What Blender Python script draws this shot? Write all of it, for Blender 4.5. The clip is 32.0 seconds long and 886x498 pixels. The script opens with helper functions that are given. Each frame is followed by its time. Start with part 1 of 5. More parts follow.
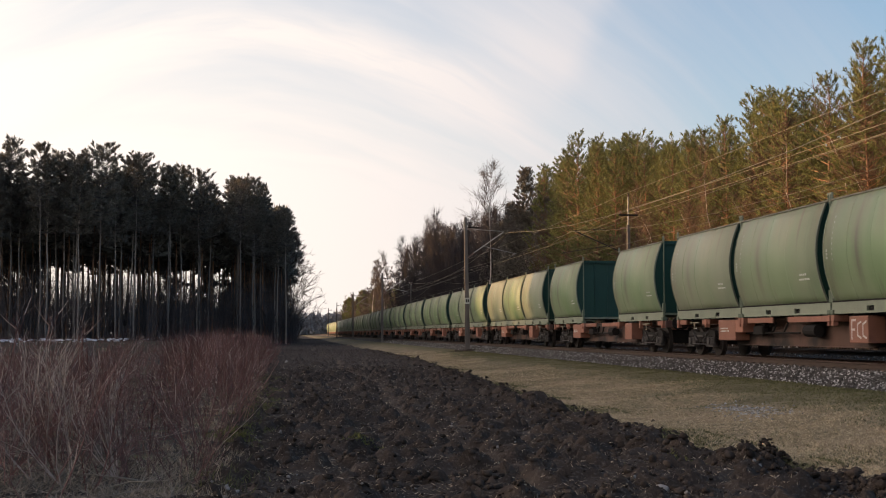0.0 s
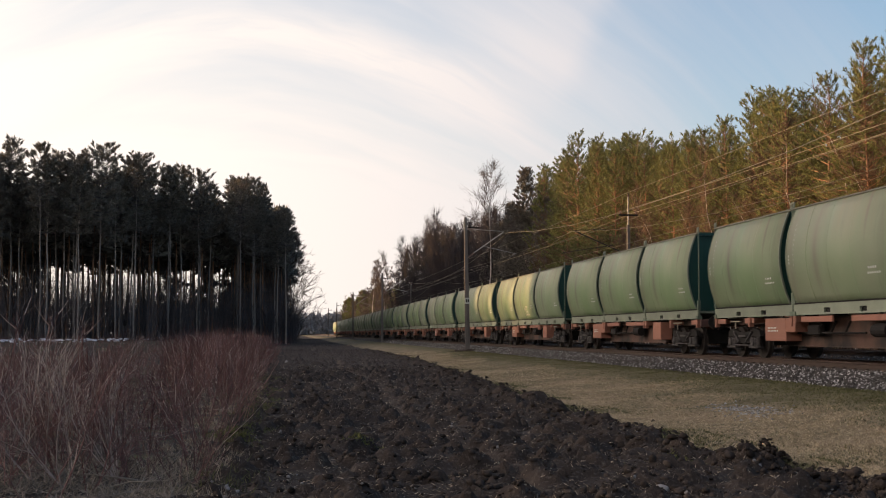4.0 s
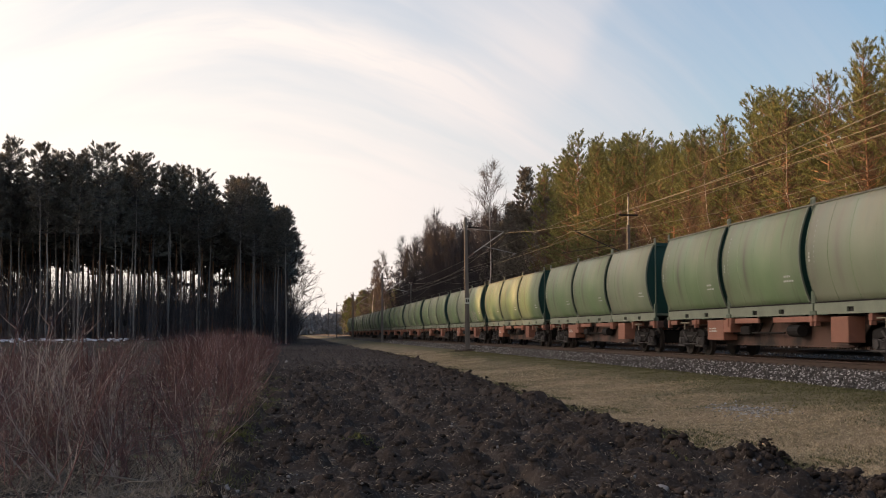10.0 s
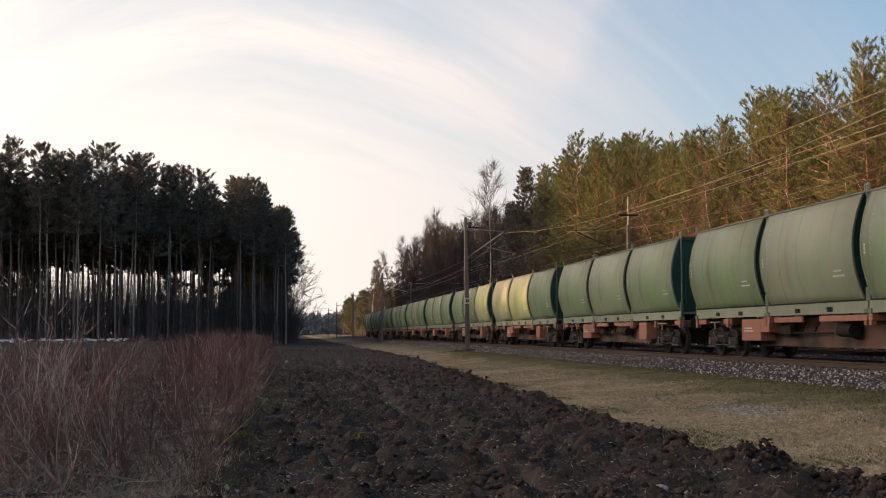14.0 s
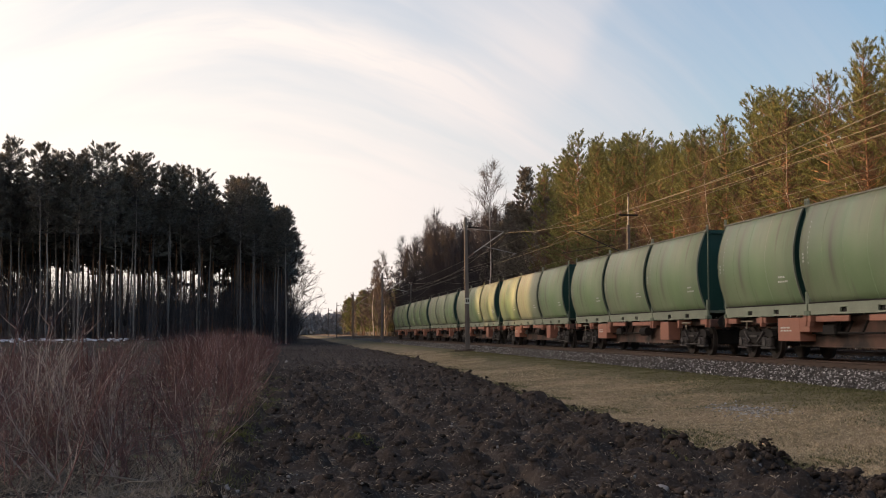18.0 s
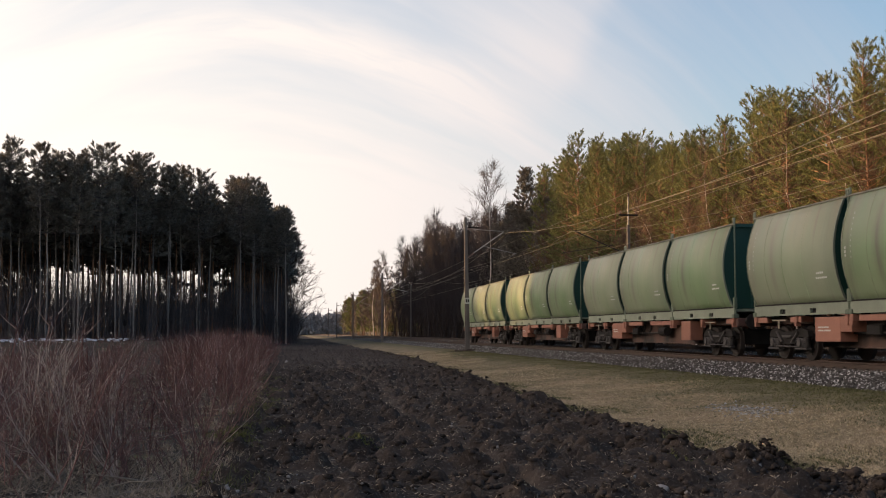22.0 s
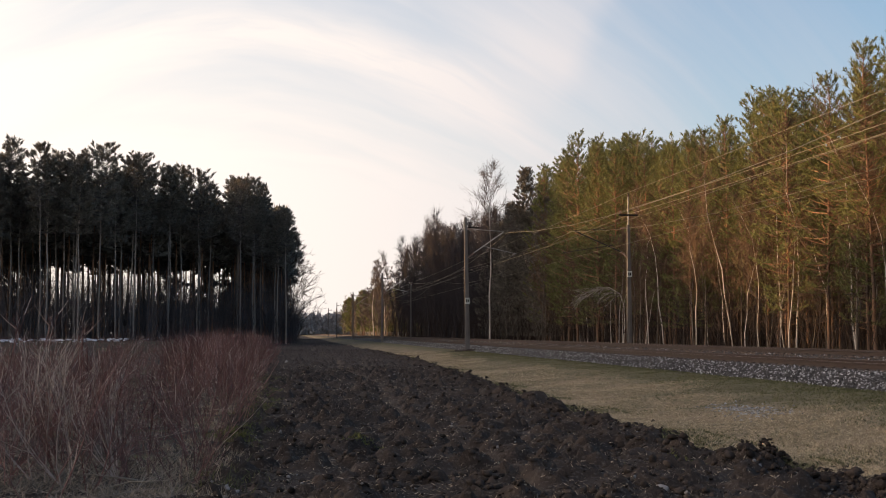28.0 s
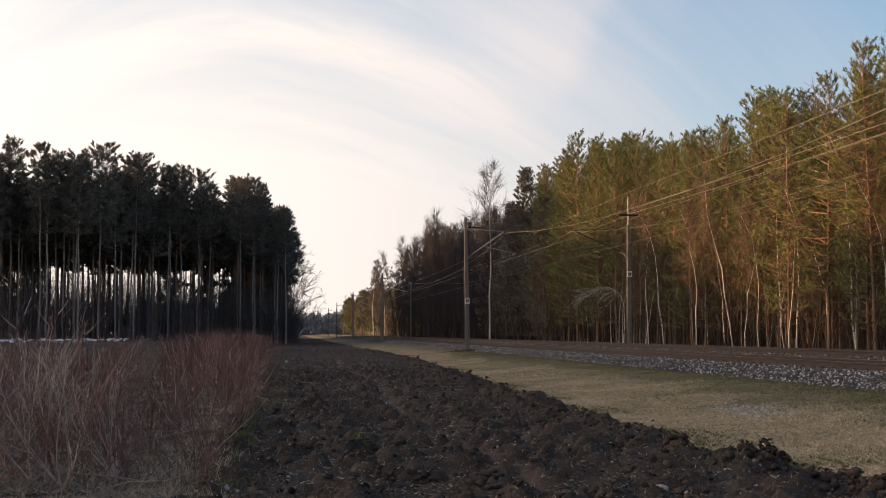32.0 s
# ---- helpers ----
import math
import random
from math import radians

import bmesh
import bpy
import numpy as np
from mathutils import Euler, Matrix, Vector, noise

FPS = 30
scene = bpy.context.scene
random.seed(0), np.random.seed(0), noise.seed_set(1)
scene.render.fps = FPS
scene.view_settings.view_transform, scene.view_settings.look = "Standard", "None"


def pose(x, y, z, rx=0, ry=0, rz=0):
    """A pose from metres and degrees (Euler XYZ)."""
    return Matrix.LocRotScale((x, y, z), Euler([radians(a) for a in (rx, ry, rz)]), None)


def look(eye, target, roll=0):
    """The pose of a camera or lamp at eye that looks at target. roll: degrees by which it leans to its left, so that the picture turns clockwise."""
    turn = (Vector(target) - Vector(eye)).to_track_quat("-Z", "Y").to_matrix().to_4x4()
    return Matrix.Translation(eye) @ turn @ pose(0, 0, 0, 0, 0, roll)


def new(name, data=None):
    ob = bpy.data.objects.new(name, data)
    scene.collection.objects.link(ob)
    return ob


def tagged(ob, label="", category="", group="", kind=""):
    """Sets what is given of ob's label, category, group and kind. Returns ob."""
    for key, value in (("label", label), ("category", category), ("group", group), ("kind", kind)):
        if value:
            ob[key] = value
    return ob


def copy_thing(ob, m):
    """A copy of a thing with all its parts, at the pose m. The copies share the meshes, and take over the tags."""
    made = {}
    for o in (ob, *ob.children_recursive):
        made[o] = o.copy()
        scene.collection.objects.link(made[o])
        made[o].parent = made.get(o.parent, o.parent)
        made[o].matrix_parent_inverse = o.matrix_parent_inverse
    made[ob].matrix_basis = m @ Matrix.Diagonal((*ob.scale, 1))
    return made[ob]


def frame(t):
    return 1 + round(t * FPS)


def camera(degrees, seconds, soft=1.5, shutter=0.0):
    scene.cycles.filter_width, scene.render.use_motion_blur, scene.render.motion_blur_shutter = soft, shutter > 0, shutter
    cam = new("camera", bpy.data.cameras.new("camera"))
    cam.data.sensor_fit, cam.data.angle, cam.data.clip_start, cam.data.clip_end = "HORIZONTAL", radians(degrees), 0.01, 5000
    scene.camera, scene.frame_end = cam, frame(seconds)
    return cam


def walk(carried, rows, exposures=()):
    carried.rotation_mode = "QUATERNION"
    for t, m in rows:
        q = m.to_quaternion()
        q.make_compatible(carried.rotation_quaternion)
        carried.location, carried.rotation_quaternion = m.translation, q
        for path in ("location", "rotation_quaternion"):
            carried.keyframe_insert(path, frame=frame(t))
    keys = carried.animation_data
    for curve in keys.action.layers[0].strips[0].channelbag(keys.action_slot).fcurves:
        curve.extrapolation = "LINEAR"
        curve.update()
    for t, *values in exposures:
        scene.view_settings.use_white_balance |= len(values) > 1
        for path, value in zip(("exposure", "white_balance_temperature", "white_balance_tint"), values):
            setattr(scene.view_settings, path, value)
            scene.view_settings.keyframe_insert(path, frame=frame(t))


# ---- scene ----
cam = camera(39.78, 32.0, soft=1.0, shutter=0.08)
EYE = (0.0, 0.0, 1.5)
HEADING = pose(*EYE, 90 + 3.94, 0, -7.128)
walk(cam, [(0.0, HEADING), (32.0, HEADING)], exposures=[(0.0, 0.67, 6560, 11.8), (32.0, 0.67, 6560, 11.8)])

# ---------------------------------------------------------------- light
SKY, GLOW = 0.23, 1.9
SUN_ELEV, SUN_TURN = 5.0, -80.0        # degrees above the horizon; clockwise from the track's direction
sun_dir = Vector((math.sin(radians(SUN_TURN)) * math.cos(radians(SUN_ELEV)),
                  math.cos(radians(SUN_TURN)) * math.cos(radians(SUN_ELEV)),
                  math.sin(radians(SUN_ELEV))))
sun = new("sun", bpy.data.lights.new("sun", "SUN"))
sun.data.energy, sun.data.angle, sun.data.color = 5.0, radians(0.6), (1.0, 0.60, 0.25)
sun.matrix_world = look(tuple(sun_dir * 100), (0, 0, 0))

world = bpy.data.worlds.new("evening_sky")
scene.world = world
world.use_nodes = True
wt = world.node_tree
wt.nodes.clear()


def wnode(kind, **sets):
    n = wt.nodes.new(kind)
    for k, v in sets.items():
        n.inputs[k].default_value = v
    return n


w_out = wnode("ShaderNodeOutputWorld")
w_bg = wnode("ShaderNodeBackground", Strength=1.0)
sky = wnode("ShaderNodeTexSky")
sky.sky_type, sky.sun_disc = "NISHITA", False
sky.sun_elevation, sky.sun_rotation = radians(SUN_ELEV), radians(SUN_TURN)
sky.altitude, sky.air_density, sky.dust_density, sky.ozone_density = 100, 1.0, 0.8, 2.6
w_scale = wnode("ShaderNodeVectorMath")
w_scale.operation = "SCALE"
w_scale.inputs["Scale"].default_value = SKY
wt.links.new(sky.outputs[0], w_scale.inputs[0])


def wmath(op, a, b=None):
    n = wnode("ShaderNodeMath")
    n.operation = op
    for i, v in enumerate((a, b)):
        if v is None:
            continue
        if isinstance(v, (int, float)):
            n.inputs[i].default_value = v
        else:
            wt.links.new(v, n.inputs[i])
    return n.outputs[0]


def wrange(v, lo, hi, a=0.0, b=1.0):
    n = wnode("ShaderNodeMapRange")
    for key, val in (("From Min", lo), ("From Max", hi), ("To Min", a), ("To Max", b)):
        n.inputs[key].default_value = val
    n.interpolation_type = "SMOOTHSTEP"
    wt.links.new(v, n.inputs["Value"])
    return n.outputs[0]


def wcolour(f, a, b):
    n = wnode("ShaderNodeMix")
    n.data_type = "RGBA"
    wt.links.new(f, n.inputs["Factor"])
    for key, v in (("A", a), ("B", b)):
        if isinstance(v, tuple):
            n.inputs[key].default_value = (*v, 1)
        else:
            wt.links.new(v, n.inputs[key])
    return n.outputs["Result"]


# thin high cloud: fibres that lie along one wide arc over the line, a veil that thickens towards the horizon and the sun
w_tc = wnode("ShaderNodeTexCoord")
w_sep = wnode("ShaderNodeSeparateXYZ")
wt.links.new(w_tc.outputs["Generated"], w_sep.inputs[0])
turn = wmath("MULTIPLY", wmath("ARCTAN2", w_sep.outputs["X"], w_sep.outputs["Y"]), 57.2958)
rise = wmath("MULTIPLY", wmath("ARCSINE", w_sep.outputs["Z"]), 57.2958)
w_coarse = wnode("ShaderNodeTexNoise", Scale=5.0, Detail=3.0, Roughness=0.5)
wt.links.new(w_tc.outputs["Generated"], w_coarse.inputs["Vector"])
wander = wmath("MULTIPLY", wmath("SUBTRACT", w_coarse.outputs["Fac"], 0.5), 2.2)
bent = wmath("MINIMUM", wmath("MAXIMUM", wmath("ADD", turn, 2.0), -30.0), 30.0)
arch = wmath("SUBTRACT", 13.75, wmath("MULTIPLY", wmath("MULTIPLY", bent, bent), 0.0238))
off = wmath("ADD", wmath("SUBTRACT", rise, arch), wander)


def wfibres(along, across, detail, shift):
    c = wnode("ShaderNodeCombineXYZ", Z=shift)
    wt.links.new(wmath("MULTIPLY", turn, along), c.inputs["X"])
    wt.links.new(wmath("MULTIPLY", off, across), c.inputs["Y"])
    n = wnode("ShaderNodeTexNoise", Scale=1.0, Detail=detail, Roughness=0.55, Distortion=0.35)
    wt.links.new(c.outputs[0], n.inputs["Vector"])
    return n.outputs["Fac"]


def wband(v, centre, half):
    q = wmath("DIVIDE", wmath("SUBTRACT", v, centre), half)
    return wmath("POWER", 2.718, wmath("MULTIPLY", wmath("MULTIPLY", q, q), -1.0))


w_dot = wnode("ShaderNodeVectorMath")
w_dot.operation = "DOT_PRODUCT"
wt.links.new(w_tc.outputs["Generated"], w_dot.inputs[0])
w_dot.inputs[1].default_value = tuple(sun_dir)
near_sun = wrange(w_dot.outputs["Value"], -0.45, 0.5)
veil = wrange(w_sep.outputs["Z"], 0.02, 0.50, 0.97, 0.12)
w_mixed = wmath("ADD", wmath("MULTIPLY", wfibres(0.055, 0.26, 4.0, 1.3), 0.68), wmath("MULTIPLY", wfibres(0.11, 1.05, 5.0, 7.1), 0.32))
streaks = wrange(w_mixed, 0.28, 0.72, 0.52, 0.92)
plume = wmath("MULTIPLY", wband(off, 0.0, 1.0), wmath("MULTIPLY", wrange(turn, 13.5, 8.0), wrange(turn, -11.0, 1.0, 0.25, 1.0)))
plume = wmath("MULTIPLY", plume, wrange(wfibres(0.2, 1.6, 5.0, 3.7), 0.25, 0.62, 0.35, 1.0))
edge_of = wmath("SUBTRACT", turn, wmath("ADD", wmath("MULTIPLY", wmath("SUBTRACT", rise, 12.5), 0.42), 13.9))
sheet = wmath("MULTIPLY", wrange(edge_of, 0.7, -1.2), wmath("MULTIPLY", wrange(edge_of, -9.0, -1.0, 0.2, 1.0), wrange(rise, 9.0, 13.0)))
clear = wrange(wmath("ADD", turn, wmath("MULTIPLY", wander, 1.5)), 11.0, 22.0, 1.0, 0.62)
haze = wmath("MULTIPLY", near_sun, 0.55)
cover = wmath("ADD", wmath("MULTIPLY", wmath("MULTIPLY", streaks, veil), clear), wmath("MULTIPLY", haze, veil))
cover = wmath("ADD", cover, wmath("ADD", wmath("MULTIPLY", plume, 0.26), wmath("MULTIPLY", sheet, 0.20)))
cover = wmath("MINIMUM", cover, 0.97)
# the glow round the low sun
w_glow = wnode("ShaderNodeVectorMath")
w_glow.operation = "SCALE"
w_glow.inputs[0].default_value = (1.0, 0.78, 0.56)
wt.links.new(wmath("MULTIPLY", wmath("POWER", wrange(w_dot.outputs["Value"], 0.30, 1.02), 1.6), GLOW), w_glow.inputs["Scale"])
cloud = wcolour(near_sun, (0.37, 0.37, 0.415), (0.79, 0.705, 0.62))
w_sum = wnode("ShaderNodeVectorMath")
w_sum.operation = "ADD"
wt.links.new(wcolour(cover, w_scale.outputs[0], cloud), w_sum.inputs[0])
wt.links.new(w_glow.outputs[0], w_sum.inputs[1])
wt.links.new(w_sum.outputs[0], w_bg.inputs["Color"])
wt.links.new(w_bg.outputs[0], w_out.inputs[0])

# ---------------------------------------------------------------- materials


def mat(name, base, rough=0.8, metal=0.0, var=(0.25, 3.0), grain=(0.2, 40.0), bump=0.0, bump_scale=60.0,
        islands=0.0, things=0.0, some=None, alt=None, dust=None, second=None, second_scale=1.2, second_at=(0.45, 0.6), spec=0.3, streak=None):
    """A paint, soil, bark or leaf material: base colour, patches of a second colour, grain at two scales, relief."""
    m = bpy.data.materials.new(name)
    m.use_nodes = True
    nt = m.node_tree
    b = nt.nodes["Principled BSDF"]
    b.inputs["Roughness"].default_value, b.inputs["Metallic"].default_value = rough, metal
    b.inputs["Specular IOR Level"].default_value = spec
    tc = nt.nodes.new("ShaderNodeTexCoord")

    def noise_of(scale, detail=4.0, squash=None):
        n = nt.nodes.new("ShaderNodeTexNoise")
        n.inputs["Scale"].default_value, n.inputs["Detail"].default_value = scale, detail
        if squash:
            mp = nt.nodes.new("ShaderNodeMapping")
            mp.inputs["Scale"].default_value = squash
            nt.links.new(tc.outputs["Object"], mp.inputs[0])
            nt.links.new(mp.outputs[0], n.inputs["Vector"])
        else:
            nt.links.new(tc.outputs["Object"], n.inputs["Vector"])
        return n

    def ramp_of(sock, lo, hi):
        r = nt.nodes.new("ShaderNodeMapRange")
        r.inputs["From Min"].default_value, r.inputs["From Max"].default_value = lo, hi
        nt.links.new(sock, r.inputs["Value"])
        return r.outputs[0]

    def mixed(fac, a, bcol):
        x = nt.nodes.new("ShaderNodeMix")
        x.data_type = "RGBA"
        for key, v in (("A", a), ("B", bcol)):
            if isinstance(v, tuple):
                x.inputs[key].default_value = (*v, 1)
            else:
                nt.links.new(v, x.inputs[key])
        nt.links.new(fac, x.inputs["Factor"])
        return x.outputs["Result"]

    col = base
    if second:
        col = mixed(ramp_of(noise_of(second_scale, 6.0).outputs["Fac"], *second_at), base, second)
    if streak:
        scol, squash, lo, hi = streak
        col = mixed(ramp_of(noise_of(1.0, 5.0, squash).outputs["Fac"], lo, hi), col, scol)
    if some:
        gi = nt.nodes.new("ShaderNodeNewGeometry")
        col = mixed(ramp_of(gi.outputs["Random Per Island"], some[1], some[1] + 0.02), col, some[0])
    if alt:
        oi = nt.nodes.new("ShaderNodeObjectInfo")
        col = mixed(ramp_of(oi.outputs["Random"], *alt[1:]), col, alt[0])
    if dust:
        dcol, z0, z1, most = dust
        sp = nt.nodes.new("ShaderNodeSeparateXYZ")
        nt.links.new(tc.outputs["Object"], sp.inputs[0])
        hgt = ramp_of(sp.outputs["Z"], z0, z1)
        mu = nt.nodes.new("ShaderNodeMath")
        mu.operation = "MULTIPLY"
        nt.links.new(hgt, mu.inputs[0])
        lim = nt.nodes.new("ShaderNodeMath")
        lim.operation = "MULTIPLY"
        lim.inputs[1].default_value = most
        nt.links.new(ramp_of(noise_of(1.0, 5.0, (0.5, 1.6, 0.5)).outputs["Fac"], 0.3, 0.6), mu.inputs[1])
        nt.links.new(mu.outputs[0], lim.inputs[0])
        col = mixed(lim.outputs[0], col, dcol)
    hsv = nt.nodes.new("ShaderNodeHueSaturation")
    if isinstance(col, tuple):
        hsv.inputs["Color"].default_value = (*col, 1)
    else:
        nt.links.new(col, hsv.inputs["Color"])
    total = None
    terms = [(noise_of(var[1]).outputs["Fac"], var[0] * 2), (noise_of(grain[1], 2.0).outputs["Fac"], grain[0] * 2)]
    if islands:
        g = nt.nodes.new("ShaderNodeNewGeometry")
        terms.append((g.outputs["Random Per Island"], islands))
    if things:
        o = nt.nodes.new("ShaderNodeObjectInfo")
        terms.append((o.outputs["Random"], things))
    acc = None
    start = 1.0
    for sock, amount in terms:
        ma = nt.nodes.new("ShaderNodeMath")
        ma.operation = "MULTIPLY_ADD"
        ma.inputs[1].default_value = amount
        nt.links.new(sock, ma.inputs[0])
        start -= amount / 2
        if acc is not None:
            nt.links.new(acc, ma.inputs[2])
        else:
            first = ma
        acc = ma.outputs[0]
    first.inputs[2].default_value = start
    nt.links.new(acc, hsv.inputs["Value"])
    nt.links.new(hsv.outputs[0], b.inputs["Base Color"])
    if bump:
        bp = nt.nodes.new("ShaderNodeBump")
        bp.inputs["Strength"].default_value, bp.inputs["Distance"].default_value = 0.6, bump
        nt.links.new(noise_of(bump_scale, 5.0).outputs["Fac"], bp.inputs["Height"])
        nt.links.new(bp.outputs[0], b.inputs["Normal"])
    return m


def ground_material():
    """Tilled soil in the firebreak, pale dead grass towards the track, litter darkened for the shade under the brush;
    the edges wander.
    """
    m = bpy.data.materials.new("ground")
    m.use_nodes = True
    nt = m.node_tree
    b = nt.nodes["Principled BSDF"]
    b.inputs["Roughness"].default_value, b.inputs["Specular IOR Level"].default_value = 0.95, 0.15
    geo = nt.nodes.new("ShaderNodeTexCoord")
    sep = nt.nodes.new("ShaderNodeSeparateXYZ")
    nt.links.new(geo.outputs["Object"], sep.inputs[0])

    def nz(scale, detail=5.0):
        n = nt.nodes.new("ShaderNodeTexNoise")
        n.inputs["Scale"].default_value, n.inputs["Detail"].default_value = scale, detail
        nt.links.new(geo.outputs["Object"], n.inputs["Vector"])
        return n.outputs["Fac"]

    def ma(op, a, bb, c=None):
        n = nt.nodes.new("ShaderNodeMath")
        n.operation = op
        for i, v in enumerate((a, bb, c)):
            if v is None:
                continue
            if isinstance(v, (int, float)):
                n.inputs[i].default_value = v
            else:
                nt.links.new(v, n.inputs[i])
        return n.outputs[0]

    def mr(v, lo, hi):
        n = nt.nodes.new("ShaderNodeMapRange")
        n.inputs["From Min"].default_value, n.inputs["From Max"].default_value = lo, hi
        nt.links.new(v, n.inputs["Value"])
        return n.outputs[0]

    def mix(f, a, c):
        n = nt.nodes.new("ShaderNodeMix")
        n.data_type = "RGBA"
        nt.links.new(f, n.inputs["Factor"])
        for key, v in (("A", a), ("B", c)):
            if isinstance(v, tuple):
                n.inputs[key].default_value = (*v, 1)
            else:
                nt.links.new(v, n.inputs[key])
        return n.outputs["Result"]

    soil = mix(mr(nz(1.3), 0.35, 0.7), (0.024, 0.0175, 0.0145), (0.050, 0.037, 0.030))
    soil = mix(mr(nz(26.0, 3.0), 0.55, 0.75), soil, (0.10, 0.082, 0.068))
    grass = mix(mr(nz(0.55), 0.42, 0.58), (0.225, 0.168, 0.104), (0.125, 0.101, 0.056))
    grass = mix(mr(nz(9.0), 0.45, 0.8), grass, (0.26, 0.20, 0.135))
    green = mix(mr(nz(6.0), 0.3, 0.7), (0.070, 0.066, 0.032), (0.135, 0.115, 0.062))
    # low litter colours stand in for the dark voids between the stems
    litter = mix(mr(nz(2.2), 0.40, 0.68), (0.017, 0.0125, 0.0115), (0.052, 0.040, 0.033))
    litter = mix(mr(nz(17.0, 4.0), 0.60, 0.72), litter, (0.14, 0.11, 0.09))
    litter = mix(mr(nz(0.9), 0.55, 0.7), litter, (0.085, 0.085, 0.035))
    at = nt.nodes.new("ShaderNodeAttribute")
    at.attribute_name = "past_soil"
    e = ma("ADD", at.outputs["Fac"], ma("MULTIPLY", ma("SUBTRACT", nz(5.0), 0.5), 0.5))
    x = ma("ADD", sep.outputs["X"], ma("MULTIPLY", ma("SUBTRACT", nz(0.45), 0.5), 1.6))
    x = ma("ADD", x, ma("MULTIPLY", ma("SUBTRACT", nz(5.0), 0.5), 0.5))
    grass = mix(ma("MULTIPLY", ma("MULTIPLY", mr(e, 1.2, 0.0), mr(nz(0.8), 0.45, 0.6)), 0.8), grass, green)
    grass = mix(ma("MULTIPLY", mr(nz(0.6), 0.60, 0.72), 0.7), grass, green)
    wave = ma("MULTIPLY", ma("SINE", ma("MULTIPLY", sep.outputs["Y"], 0.21), 0.0), 0.25)
    off = ma("ABSOLUTE", ma("SUBTRACT", ma("SUBTRACT", sep.outputs["X"], 2.35), wave), 0.0)
    soil = mix(ma("MULTIPLY", mr(off, 0.20, 0.05), mr(nz(1.6), 0.30, 0.6)), soil, (0.072, 0.054, 0.043))
    c = mix(mr(e, -0.05, 0.1), soil, grass)
    c = mix(ma("MULTIPLY", mr(x, 8.6, 10.6), 0.8), c, green)
    c = mix(mr(x, -0.9, -1.25), c, litter)
    nt.links.new(c, b.inputs["Base Color"])
    bp = nt.nodes.new("ShaderNodeBump")
    bp.inputs["Strength"].default_value, bp.inputs["Distance"].default_value = 0.8, 0.03
    nt.links.new(nz(30.0, 6.0), bp.inputs["Height"])
    nt.links.new(bp.outputs[0], b.inputs["Normal"])
    return m


GREEN = (0.158, 0.228, 0.122)
M_ground = ground_material()
M_soil = mat("soil_clod", (0.042, 0.032, 0.0265), 0.95, islands=1.2, bump=0.02, bump_scale=45.0, spec=0.1)
M_stone = mat("pale_stone", (0.20, 0.185, 0.18), 0.85, islands=0.5, bump=0.004)
# bed coloured dark for the shaded gaps between the loose stones
M_ballast_bed = mat("ballast_bed", (0.040, 0.034, 0.031), 0.95, var=(0.3, 1.0), grain=(0.5, 30.0), bump=0.03, bump_scale=25.0)
M_ballast = mat("ballast_stone", (0.36, 0.345, 0.34), 0.9, islands=0.8, bump=0.004)
M_ballast_dark = mat("grimy_ballast_stone", (0.066, 0.058, 0.055), 0.9, islands=1.0, bump=0.004)
M_ballast_mid = mat("spilled_gravel", (0.24, 0.235, 0.235), 0.9, islands=1.4, bump=0.004)
M_ballast_rusty = mat("rusty_ballast_stone", (0.115, 0.082, 0.060), 0.9, islands=1.6, bump=0.004)
M_rail = mat("rusty_rail", (0.040, 0.023, 0.016), 0.75, grain=(0.3, 50.0), spec=0.4)
M_railhead = mat("worn_rail_head", (0.17, 0.12, 0.095), 0.45, 0.6)
M_sleeper = mat("concrete_sleeper", (0.060, 0.043, 0.034), 0.9, things=0.4, bump=0.004)
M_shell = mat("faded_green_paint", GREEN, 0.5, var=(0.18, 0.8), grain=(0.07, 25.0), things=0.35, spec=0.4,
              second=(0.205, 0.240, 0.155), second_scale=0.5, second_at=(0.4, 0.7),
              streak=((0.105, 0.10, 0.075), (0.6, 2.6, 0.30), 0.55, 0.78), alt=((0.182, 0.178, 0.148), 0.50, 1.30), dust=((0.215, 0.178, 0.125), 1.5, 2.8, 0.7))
M_base = mat("pale_green_frame_paint", (0.17, 0.19, 0.145), 0.6, var=(0.25, 2.0), things=0.3)
# dark green end paint, lowered further for the shade between containers
M_endwall = mat("shade_dark_green_paint", (0.008, 0.043, 0.034), 0.5, var=(0.15, 1.5), spec=0.4)
M_dark = mat("black_shade_and_bars", (0.012, 0.012, 0.012), 0.9)
M_red = mat("dusty_red_oxide_paint", (0.082, 0.043, 0.036), 0.7, var=(0.3, 1.5), things=0.25, bump=0.002,
            second=(0.04, 0.024, 0.021), second_scale=1.8, second_at=(0.5, 0.75))
M_post = mat("dull_green_post_paint", (0.085, 0.108, 0.078), 0.6, var=(0.3, 2.0), things=0.3)
# low base and dark patches mix grime with the shade below the containers
M_sill = mat("dusty_shade_dark_red_paint", (0.092, 0.050, 0.038), 0.7, var=(0.3, 1.2), things=0.2,
             second=(0.014, 0.011, 0.010), second_scale=0.75, second_at=(0.38, 0.56))
M_redlight = mat("faded_red_paint", (0.235, 0.104, 0.072), 0.65, var=(0.2, 2.0), things=0.25,
                 second=(0.13, 0.062, 0.05), second_scale=2.0, second_at=(0.55, 0.8))
M_bogie = mat("grimy_cast_steel", (0.018, 0.016, 0.0155), 0.85, var=(0.4, 4.0), spec=0.12)
M_bogie_dust = mat("dusty_steel", (0.046, 0.041, 0.040), 0.8, var=(0.4, 6.0))
M_wheel = mat("wheel_steel", (0.024, 0.019, 0.017), 0.8, 0.0, var=(0.3, 5.0))
